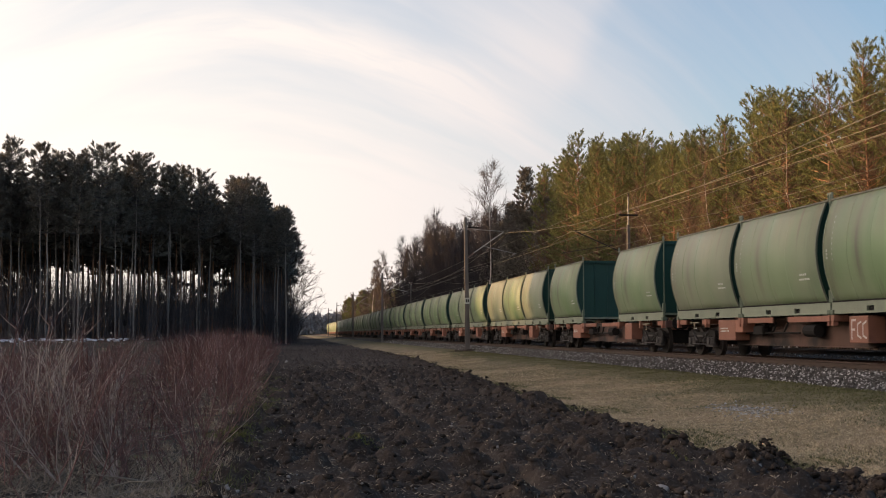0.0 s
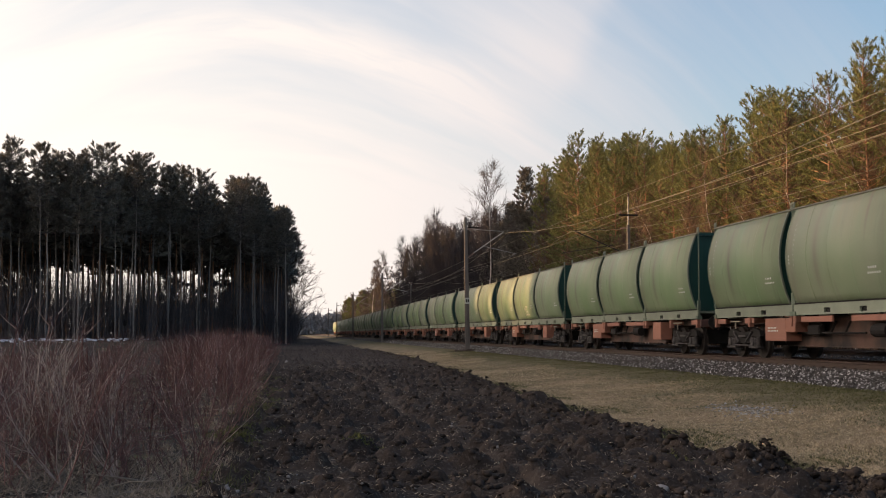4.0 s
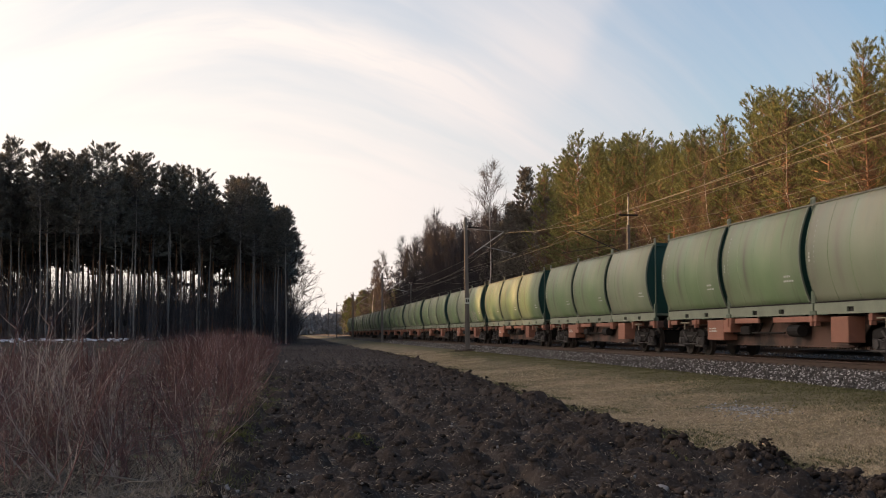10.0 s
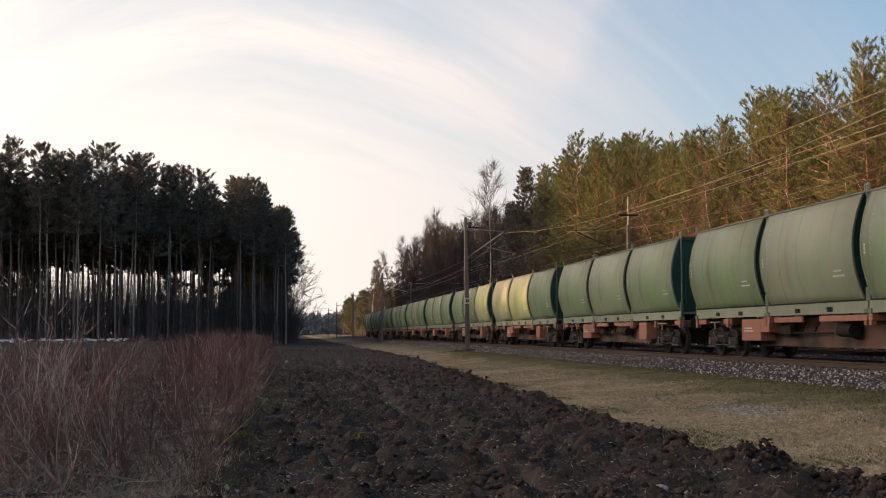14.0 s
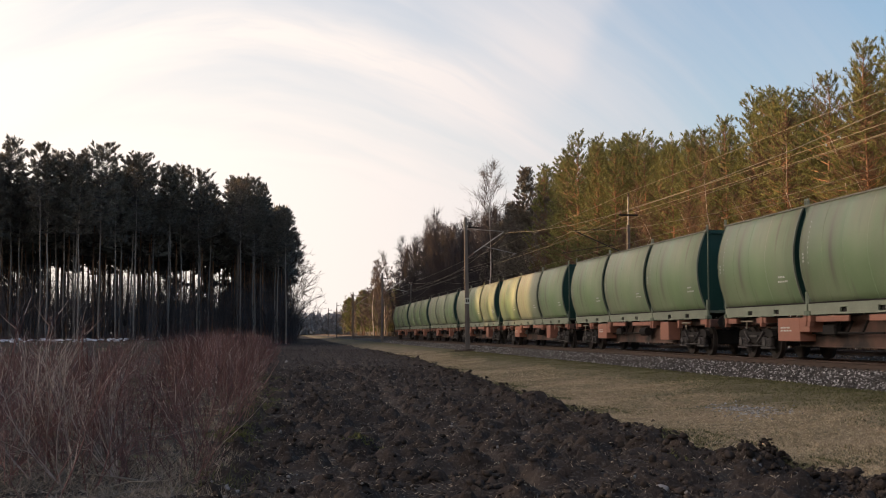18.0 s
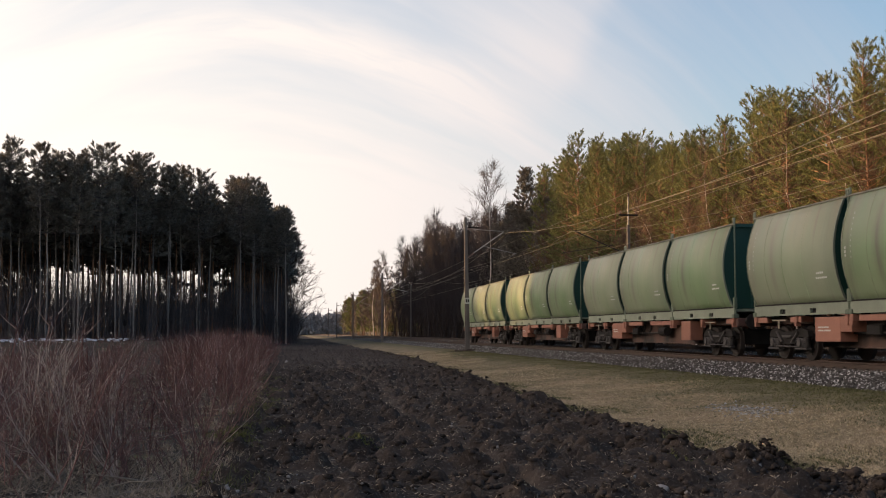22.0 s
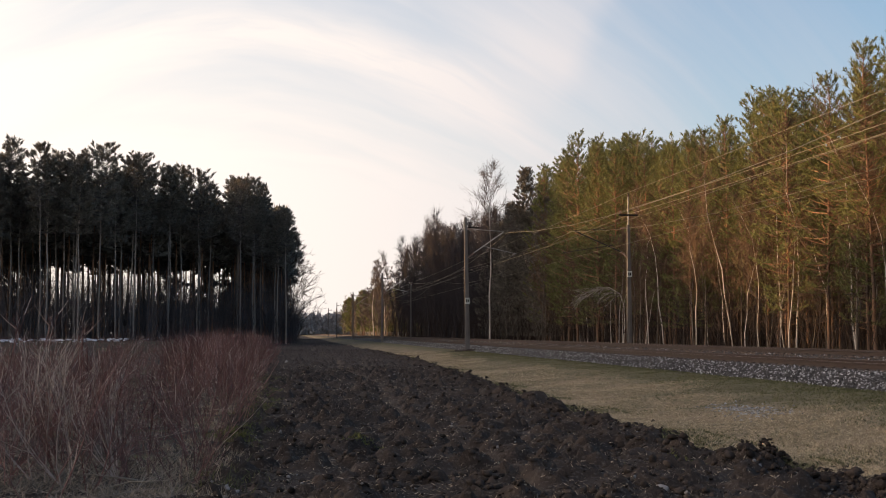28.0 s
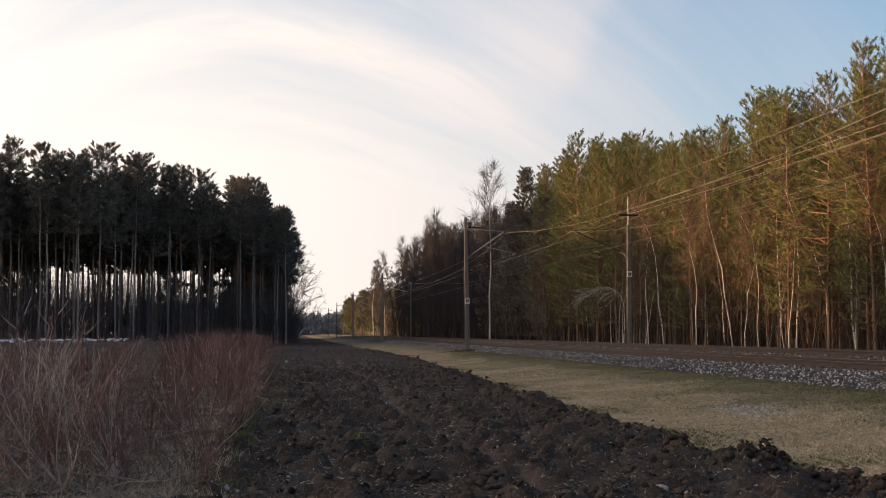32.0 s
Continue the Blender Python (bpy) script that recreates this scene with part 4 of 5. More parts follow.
def whorled_pine(seed, h, bare, rmax, gap, arms, shoots, per, nl, nw, needle, bark, label, r0=0.14, taper=0.7, round_top=False, dead=8, wood=None):
    """A Scots pine built up in whorls: limbs that turn up, side shoots along them, and each shoot a brush of needles."""
    rng = np.random.default_rng(seed)
    t = new("pine_tree")
    zs = np.linspace(-0.3, h * 0.98, 10)
    wob = np.cumsum(rng.normal(0, 0.045 * h / 20, (10, 2)), 0)
    trunk = np.c_[wob, zs]
    rad = r0 * (1 - 0.88 * (zs.clip(0) / h))
    limbs, B, S, SL = [], [], [], []

    def at(z):
        return np.array([np.interp(z, zs, trunk[:, 0]), np.interp(z, zs, trunk[:, 1]), z])
    z = h * bare
    fat = rng.uniform(0.85, 1.15, 8)
    while z < h * 0.985:
        u = (z - h * bare) / (h * (1 - bare))
        if round_top:
            shape = 0.22 + 0.78 * math.sin(math.pi * (0.16 + 0.74 * u))
        else:
            shape = min(1.0, (1 - u) * 1.25 + 0.04) ** taper * min(1.0, 0.55 + 1.6 * u)
        a0 = rng.uniform(0, 6.28)
        for k in range(arms):
            az = a0 + 6.283 * k / arms + rng.normal(0, 0.25)
            L = rmax * shape * rng.uniform(0.55, 1.15) * fat[int(az * 1.27) % 8] + 0.25
            up = 0.02 + (0.55 if round_top else 0.75) * u ** 1.2 + rng.normal(0, 0.14)
            d = np.array([math.cos(az), math.sin(az), up])
            d /= np.linalg.norm(d)
            a = at(z + rng.normal(0, 0.08))
            pts = np.array([a, a + d * L * 0.4, a + d * L * 0.75 + [0, 0, 0.05 * L], a + d * L + [0, 0, 0.20 * L]])
            limbs.append((pts, np.array([0.042, 0.03, 0.018, 0.007]) * (0.45 + 0.6 * L / rmax)))
            m = max(4, int(shoots * (0.18 + L / rmax)))
            f = 1.0 - 0.78 * rng.random(m) ** 1.25
            f[0] = 1.0
            b = np.stack([np.interp(f * 3, range(4), pts[:, q]) for q in range(3)], -1)
            side = np.cross(d, [0, 0, 1.0])
            lat = side[None] * rng.choice([-1.0, 1.0], m)[:, None] * rng.uniform(0.4, 1.1, m)[:, None]
            sd = d[None] * 0.75 + lat * (1 - 0.35 * u) + np.array([0, 0, 0.36 + 0.75 * u]) + rng.normal(0, 0.16, (m, 3))
            sd[0] = d + [0, 0, 0.7]
            sd /= np.linalg.norm(sd, axis=1)[:, None]
            B.append(b)
            S.append(sd)
            SL.append((0.22 + 0.42 * (1.02 - f) * L + 0.1 * rng.random(m)).clip(0.2, 0.95))
        z += gap * rng.uniform(0.75, 1.2) * (1 - 0.4 * u)
    top = at(h * 0.975)
    m = 7
    B.append(top + rng.normal(0, 0.10, (m, 3)) + np.array([0, 0, -0.35]))
    sd = np.c_[rng.normal(0, 0.22, (m, 2)), np.ones(m)]
    S.append(sd / np.linalg.norm(sd, axis=1)[:, None])
    SL.append(rng.uniform(0.5, 1.15, m))
    for i in range(dead):
        zz = h * bare * rng.uniform(0.35, 1.0)
        az = rng.uniform(0, 2 * np.pi)
        a = at(zz)
        e = a + np.array([math.cos(az), math.sin(az), rng.uniform(-0.25, 0.15)]) * rng.uniform(0.4, 1.5)
        limbs.append((np.array([a, (a + e) / 2 + [0, 0, 0.06], e]), np.array([0.026, 0.016, 0.006])))
    v, f = tubes([(trunk, rad)], 7)
    link_mesh("trunk", v, f, bark, t, smooth=True)
    v, f = tubes(limbs, 3)
    tagged(link_mesh("branchwork", v, f, wood or bark, t), kind="stuff")
    B, S, SL = np.concatenate(B), np.concatenate(S), np.concatenate(SL)
    n = len(B)
    f = rng.uniform(0.04, 1.0, (n, per, 1))
    P = (B[:, None] + S[:, None] * SL[:, None, None] * f).reshape(-1, 3)
    D = np.repeat(S * 0.75, per, 0) + rng.normal(0, 0.42, (n * per, 3))
    v, f = blades(P, D / np.linalg.norm(D, axis=1)[:, None], nl, nw, rng, 1, 0.05)
    link_mesh("crown", v, f, needle, t)
    return tagged(t, label, "tree")


def bare_tree(seed, h, r0, lean, n1, n2, n3, trunk_mat, twig_mat, label, spread1=0.5, start=0.25, up=0.9, rt=0.012, bend=0.018, fork=0.55, fan=0.6, twig=(0.3, 0.9), name="bare_tree"):
    """A leafless tree: bent trunk, limbs, boughs and fine twigs."""
    rng = np.random.default_rng(seed)
    t = new(name)
    n = 8
    zs = np.linspace(-0.2, h, n)
    wob = np.cumsum(rng.normal(0, bend * h, (n, 2)), 0) * np.linspace(0, 1, n)[:, None] ** 0.7
    up_t = (zs.clip(0) / h) ** 1.3
    tr = np.c_[wob[:, 0] + lean[0] * up_t, wob[:, 1] + lean[1] * up_t, zs]
    tp = [(tr, r0 * (1 - 0.93 * (zs.clip(0) / h) ** 0.9))]
    bp = []

    def limb(a, d, L, r, k):
        d = d / np.linalg.norm(d)
        pts = [a]
        for i in range(3):
            d = d + rng.normal(0, 0.13, 3) + np.array([0, 0, 0.10])
            d /= np.linalg.norm(d)
            pts.append(pts[-1] + d * L / 3)
        pts = np.array(pts)
        bp.append((pts, np.linspace(r, max(r * 0.25, rt * 0.6), 4)))
        return pts, d
    for i in range(n1):
        u = start + (1 - start) * (i + rng.random()) / n1
        z = u * h
        a = np.array([np.interp(z, zs, tr[:, k]) for k in range(3)])
        az = rng.uniform(0, 2 * np.pi)
        L1 = h * spread1 * (1.05 - u) ** 0.75 * rng.uniform(0.5, 1.1) + 0.4
        pts, d = limb(a, np.array([math.cos(az), math.sin(az), up * rng.uniform(0.6, 1.4)]), L1, max(rt, r0 * 0.35 * (1.1 - u)), 1)
        for j in range(n2):
            q = rng.uniform(0.25, 1.0)
            b = np.array([np.interp(q * 3, range(4), pts[:, k]) for k in range(3)])
            dd = d + rng.normal(0, fork, 3)
            L2 = L1 * rng.uniform(0.25, 0.5)
            p2, d2 = limb(b, dd, L2, max(rt, r0 * 0.12), 2)
            for m in range(n3):
                c = p2[rng.integers(1, 4)]
                d3 = d2 + rng.normal(0, fan, 3)
                d3 /= np.linalg.norm(d3)
                e = c + d3 * rng.uniform(*twig)
                bp.append((np.array([c, e]), np.array([rt, rt * 0.5])))
    v, f = tubes(tp, 6)
    link_mesh("trunk", v, f, trunk_mat, t, smooth=True)
    v, f = tubes(bp, 3)
    link_mesh("crown", v, f, twig_mat, t)
    return tagged(t, label, "tree")


def placed(kinds, spots, rng, group, smin=0.85, smax=1.15):
    """Copies of the kinds at the spots (x, y[, scale]); the first copy of each kind is the kind itself."""
    used = set()
    for s in spots:
        k = int(rng.integers(0, len(kinds)))
        sc = s[2] if len(s) > 2 else rng.uniform(smin, smax)
        z = float(height(s[0], s[1]))
        m = pose(s[0], s[1], z, 0, 0, rng.uniform(0, 360))
        ob = kinds[k]
        if k in used:
            ob = copy_thing(kinds[k], m)
        else:
            used.add(k)
            ob.matrix_basis = m
        ob.scale = (sc, sc, sc)
        ob["group"] = group
    for k, ob in enumerate(kinds):
        if k not in used:
            for o in list(ob.children_recursive) + [ob]:
                bpy.data.objects.remove(o)


def jittered(x0, x1, y0, y1, step, rng, jit=0.42):
    out = []
    x = x0
    while x <= x1:
        y = y0
        while y <= y1:
            out.append((x + rng.uniform(-jit, jit) * step, y + rng.uniform(-jit, jit) * step))
            y += step
        x += step
    return out


def grove(name, kinds, spots, rng, label, smin=0.88, smax=1.1):
    """Many trees too deep in a wood to tell apart, joined: copies of the kinds' meshes at the spots."""
    data = []
    mats = []
    for ob in kinds:
        vs, fs, ms, base = [], [], [], 0
        for ch in ob.children:
            me = ch.data
            v = np.empty(len(me.vertices) * 3, np.float64)
            me.vertices.foreach_get("co", v)
            vs.append(v.reshape(-1, 3))
            if me.materials[0] not in mats:
                mats.append(me.materials[0])
            mi = mats.index(me.materials[0])
            me.calc_loop_triangles()
            f = np.empty(len(me.loop_triangles) * 3, np.int32)
            me.loop_triangles.foreach_get("vertices", f)
            f = f.reshape(-1, 3) + base
            fs.append(f)
            ms.append(np.full(len(f), mi))
            base += len(me.vertices)
        data.append((np.concatenate(vs), np.concatenate(fs), np.concatenate(ms)))
    V, F, M, base = [], [], [], 0
    for sp in spots:
        v, f, m = data[int(rng.integers(0, len(data)))]
        sc = sp[2] if len(sp) > 2 else rng.uniform(smin, smax)
        a = rng.uniform(0, 2 * np.pi)
        c, q = math.cos(a), math.sin(a)
        r = np.stack([v[:, 0] * c - v[:, 1] * q, v[:, 0] * q + v[:, 1] * c, v[:, 2]], -1) * sc
        V.append(r + np.array([sp[0], sp[1], float(height(sp[0], sp[1]))]))
        F.append(f + base)
        M.append(m)
        base += len(v)
    ob = link_mesh(name, np.concatenate(V), np.concatenate(F), mats)
    ob.data.polygons.foreach_set("material_index", np.concatenate(M).astype(np.int32))
    tagged(ob, label, "trees", kind="stuff")
    for k in kinds:
        for o in list(k.children_recursive) + [k]:
            bpy.data.objects.remove(o)


def thicket(name, spots, h, stems, rng, material, label, w=0.03, twigs=5):
    """Leafless undergrowth: upright stems with side twigs, in slender blades."""
    n = len(spots)
    P = np.repeat(np.array([(x, y, float(height(x, y))) for x, y in spots]), stems, 0)
    P[:, :2] += rng.normal(0, 0.5, (n * stems, 2))
    D = np.c_[rng.normal(0, 0.22, (n * stems, 2)), np.ones(n * stems)]
    L = h * rng.uniform(0.45, 1.1, (n * stems, 1))

    def quads(p, d, ln, ww):
        s = np.cross(d, rng.normal(0, 1, d.shape))
        s /= np.linalg.norm(s, axis=1)[:, None] + 1e-9
        return np.stack([p - s * ww * 0.6, p + s * ww * 0.6, p + d * ln], 1).reshape(-1, 3)
    out = [quads(P, D, L, w)]
    for k in range(twigs):
        t = rng.uniform(0.25, 0.95, L.shape)
        d = D * 0.7 + rng.normal(0, 0.5, D.shape)
        out.append(quads(P + D * L * t, d, L * rng.uniform(0.12, 0.35, L.shape), w * 0.6))
    V = np.concatenate(out)
    F = np.arange(len(V)).reshape(-1, 3)
    tagged(link_mesh(name, V, F, material), label, "undergrowth", kind="stuff")


# the tall pine stand on the field's far side
def stand_front(x):
    return 141 + 24 * float(smooth(-30, 0, np.array(x)))


def build_left_forest():
    rng = np.random.default_rng(21)
    kinds = [whorled_pine(100 + i, 21.2 + 0.5 * i, 0.60 + 0.028 * (i % 4), 2.2 + 0.15 * (i % 3), 0.58, 5, 9, 11, 0.34, 0.075, M_needle_dark, M_standbark,
                          "tall dark scots pine with a long bare trunk", r0=0.14, round_top=i % 3 == 1, dead=9, wood=M_underwood) for i in range(6)]
    near, deep = [], []
    for x, y in jittered(-54, -1.0, 141, 218, 3.3, rng):
        f = stand_front(x)
        if y < f - 1.0:
            continue
        (near if y < f + 9 else deep).append((x, y, rng.uniform(0.76, 0.84)) if x > -3.4 else (x, y))
    placed(kinds, near, rng, "tall pine stand", 0.88, 0.975)
    low = [pine(130 + i, 20 + 0.7 * i, 0.55 + 0.05 * i, 2.4, 22, 5, 3, 0.9, 0.40, M_needle_dark, M_pinebark, "pine", r0=0.15, flat=True, dead=5)
           for i in range(3)]
    for y in np.arange(190, 335, 5.0):
        for x in (-2.5, -6.0):
            deep.append((x + rng.uniform(-1, 1), y + rng.uniform(-1.5, 1.5)))
    grove("pine_wood", low, deep, rng, "dense dark pine wood behind the front trees", 0.86, 0.98)
    wall = [pine(140 + i, 13, 0.0, 2.8, 30, 5, 3, 1.2, 0.70, M_needle_dark, M_greybark, "pine", r0=0.14, droop=0.3) for i in range(3)]
    back = [(x, y, rng.uniform(0.55, 1.3)) for x, y in jittered(-66, -8, 222, 232, 3.2, rng) if rng.random() > (0.95 if -44 < x < -12 else 0.55)]
    # hidden rows behind and west of the stand, added to block the low sun
    back += [(x, y, rng.uniform(1.2, 1.5)) for x, y in jittered(-8.5, -4.0, 250, 345, 3.3, rng)]
    back += [(x, y) for x, y in jittered(-72, -63, 140, 250, 3.5, rng)]
    grove("young_conifers", wall, back, rng, "dense young conifers behind the tall pines, with unseen rows added to block the sun", 0.75, 1.1)
    spots = [(x, y) for x, y in jittered(-56, -1.0, 141, 200, 2.3, rng) if y > stand_front(x) - 2]
    spots += [(x, y) for x, y in jittered(-1.5, 1.6, 172, 215, 1.6, rng)]
    tall = [(x, y) for x, y in jittered(-54, -3.0, 168, 214, 3.0, rng) if fbm(np.array(x), np.array(y), 0.16, 3, 91) > 0.46]
    thicket("wood_poles", tall, 11.5, 3, rng, M_underwood, "thin dead poles and saplings inside the pine wood", w=0.10, twigs=9)
    thicket("wood_undergrowth", spots, 7.6, 9, rng, M_underwood, "dark leafless undergrowth under the tall pines", w=0.06, twigs=7)
    for q, (ex, ey) in enumerate(((-1.7, 183.0), (-0.2, 203.0))):
      edge = bare_tree(480 + q, 15.3, 0.16, (1.6, 0.0), 30, 8, 7, M_greybark, M_twig, "spreading leafless tree at the pine wood's corner",
                     spread1=0.46, start=0.12, up=0.6, rt=0.022)
      edge.location = (ex, ey, 0.15)
      tagged(edge, group="field edge trees")


build_left_forest()


def build_right_forest():
    rng = np.random.default_rng(33)

    def h_at(y):
        return float(np.interp(y, [45, 61, 65, 73, 78, 83, 96, 101, 108, 115, 135, 150], [17.6, 16.4, 15.4, 16.6, 18.6, 16.6, 17.5, 18.6, 19.4, 21.4, 22.2, 21.4]))
    kinds = [whorled_pine(200 + i, 18.0, 0.10 + 0.06 * (i % 3), 2.35 + 0.16 * (i % 3), 0.66, 5, 10, 16, 0.19, 0.036, M_needle, M_pinebark,
                          "sunlit scots pine with a bushy yellow green crown", r0=0.125, taper=0.66 + 0.08 * (i % 3), round_top=i == 4, dead=7) for i in range(6)]
    spots = [(x, y, h_at(y * 31.5 / max(x, 31.5)) / 18.0 * max(1.0, x / 31.5) ** 0.6 * rng.uniform(0.86, 1.0)) for x, y in jittered(30.2, 36.8, 47, 143, 2.8, rng, 0.62) if rng.random() < 0.88]
    placed(kinds, spots, rng, "pines along the track")
    low = [pine(240 + i, 18.0, 0.18, 2.9, 34, 6, 4, 0.8, 0.34, M_needle, M_pinebark, "pine", r0=0.14) for i in range(3)]
    spots = [(x, y, h_at(y) / 18.0 * rng.uniform(0.78, 0.98)) for x, y in jittered(39.5, 62, 44, 150, 3.9, rng)]
    grove("deep_pine_wood", low, spots, rng, "pine wood deep behind the trees along the track")
    dark = [whorled_pine(260 + i, 19 + i, 0.05, 3.0, 0.62, 6, 8, 8, 0.36, 0.11, M_needle_dark, M_greybark,
                         "dark conifer standing in shade", r0=0.15, taper=0.8, dead=0) for i in range(3)]
    spots = [(x, y) for x, y in jittered(31, 43, 139, 190, 3.8, rng)] + [(30.5, 155.0, 1.06), (30.0, 160.0, 0.8)]
    placed(dark, spots, rng, "dark conifers by the track", 0.78, 1.02)
    bare = [bare_tree(300 + i, 20 + i, 0.15, (rng.uniform(-1, 1), rng.uniform(-1, 1)), 46, 6, 4, M_alder, M_alder,
                      "leafless alder with fine twigs darkened for the wood's shade", spread1=0.20, start=0.10, up=2.0, rt=0.015, fork=0.36, fan=0.26, twig=(0.7, 1.8)) for i in range(4)]
    spots = [(x, y, float(np.interp(y, [182, 230, 330], [0.78, 1.0, 1.04])) * rng.uniform(0.88, 1.08)) for x, y in jittered(29.5, 42, 176, 335, 4.1, rng)]
    placed(bare, spots, rng, "leafless trees by the track")
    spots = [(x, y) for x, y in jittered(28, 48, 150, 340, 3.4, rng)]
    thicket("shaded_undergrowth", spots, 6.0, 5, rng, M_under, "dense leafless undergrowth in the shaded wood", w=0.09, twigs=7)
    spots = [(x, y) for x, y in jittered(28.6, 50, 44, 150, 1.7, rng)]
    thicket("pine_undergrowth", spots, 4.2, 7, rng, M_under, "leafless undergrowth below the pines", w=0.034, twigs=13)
    wall = [pine(280 + i, 17, 0.02, 3.2, 26, 4, 3, 1.3, 0.8, M_needle_dark, M_greybark, "pine", r0=0.14) for i in range(2)]
    spots = [(x, y) for x, y in jittered(52, 66, 150, 420, 6.0, rng)] + [(x, y) for x, y in jittered(70, 78, 30, 150, 5.0, rng)]
    grove("back_wood", wall, spots, rng, "dark closed wood far behind the track", 0.8, 1.0)
    far = [bare_tree(340 + i, 15 + i, 0.14, (0, 0), 24, 4, 4, M_greybark, M_twig, "distant leafless tree at the wood's edge",
                     spread1=0.3, start=0.12, up=1.2, rt=0.055) for i in range(3)]
    spots = [(x, y) for x, y in jittered(29, 46, 345, 640, 9.0, rng)]
    placed(far, spots, rng, "distant trees by the track", 0.85, 1.15)
    olive = [whorled_pine(350 + i, 17.0, 0.12, 3.2, 1.1, 5, 6, 6, 0.8, 0.32, M_needle, M_pinebark, "distant sunlit pine by the line", r0=0.16, taper=0.6, dead=0) for i in range(3)]
    placed(olive, [(x, y) for x, y in jittered(32, 46, 400, 640, 10.5, rng)], rng, "distant pines by the track", 0.8, 1.0)
    birch = [bare_tree(400 + i, 9.0 + 0.9 * i, 0.048, (rng.uniform(-1.2, 1.2), rng.uniform(-1.8, 1.8)), 20, 5, 4, M_birch, M_sapling,
                       "slender leaning birch with white bark", spread1=0.25, start=0.35, up=1.3, rt=0.012, bend=0.026, name="birch_tree") for i in range(6)]
    spots = [(rng.uniform(27.5, 30.0), y + rng.uniform(-1.5, 1.5), rng.uniform(0.7, 1.15)) for y in
             (52, 55, 57, 60, 62, 64, 66, 68, 70, 72, 73, 75, 77, 79, 82, 85, 88, 92, 96, 99, 104, 110, 118, 124)]
    placed(birch, spots, rng, "birches at the wood's edge")
    sap = [bare_tree(430 + i, 7.5 + i, 0.05, (rng.uniform(-0.8, 0.8), rng.uniform(-1, 1)), 22, 5, 4, M_greybark, M_sapling,
                     "leafless reddish sapling at the wood's edge", spread1=0.28, start=0.15, up=1.3, rt=0.014, name="sapling") for i in range(4)]
    spots = [(rng.uniform(27.8, 31.0), y, rng.uniform(0.7, 1.3)) for y in rng.uniform(50, 138, 38)]
    placed(sap, spots, rng, "saplings at the wood's edge")
    big = bare_tree(452, 20.8, 0.14, (0.4, 0.0), 44, 7, 6, M_birch, M_twig, "tall slender leafless birch with white bark",
                    spread1=0.34, start=0.46, up=1.15, rt=0.009, bend=0.007, fork=0.42, fan=0.45, twig=(0.5, 1.2), name="birch_tree")
    big.location = (24.0, 146.3, 0.4)
    bush = new("bent_birch")
    bush.location = (28.3, 103.0, 0.45)
    stem = np.array([(0.2, 0, -0.2), (0.35, 0, 1.8), (0.3, 0, 3.4), (-0.1, 0, 4.5), (-1.0, 0, 5.0), (-2.1, 0, 4.8), (-3.2, 0, 4.0)])
    stem[:, 1] = np.cumsum(rng.normal(0, 0.06, 7))
    v, f = tubes([(stem, np.linspace(0.055, 0.012, 7))], 6)
    link_mesh("trunk", v, f, M_birch, bush, smooth=True)
    sprays = []
    for q in rng.uniform(2.6, 6.0, 42):
        a = np.array([np.interp(q, range(7), stem[:, k]) for k in range(3)])
        d = np.array([-1.0, rng.normal(0, 0.35), rng.normal(-0.05, 0.3)])
        L = rng.uniform(0.7, 1.7)
        pts = np.array([a, a + d * L * 0.4 + [0, 0, 0.06], a + d * L * 0.75 - [0, 0, 0.10 * L], a + d * L - [0, 0, 0.34 * L]])
        sprays.append((pts, np.array([0.016, 0.012, 0.009, 0.006])))
        for m in range(3):
            b = pts[rng.integers(1, 4)]
            sprays.append((np.array([b, b + (d + rng.normal(0, 0.4, 3) - [0, 0, 0.4]) * 0.4]), np.array([0.009, 0.005])))
    v, f = tubes(sprays, 3)
    link_mesh("crown", v, f, M_birch, bush)
    tagged(bush, "pale leafless birch bent over in an arch at the wood's edge", "tree")
    pale = [bare_tree(460 + i, 21 + i, 0.17, (rng.uniform(-1, 1), 0), 24, 6, 5, M_birch, M_twig, "distant white barked birch by the track",
                      spread1=0.2, start=0.4, up=1.4, rt=0.04, name="birch_tree") for i in range(2)]
    placed(pale, [(26.5, 352), (28.0, 362), (25.5, 375)], rng, "distant birches")
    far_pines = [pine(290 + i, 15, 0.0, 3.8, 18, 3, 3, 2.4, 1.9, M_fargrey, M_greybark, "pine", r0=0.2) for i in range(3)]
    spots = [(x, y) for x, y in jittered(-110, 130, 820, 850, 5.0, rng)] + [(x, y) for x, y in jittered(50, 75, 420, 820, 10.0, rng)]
    grove("distant_woods", far_pines, spots, rng, "far woods closing the view along the line, haze put into their colour", 0.7, 0.95)


build_right_forest()


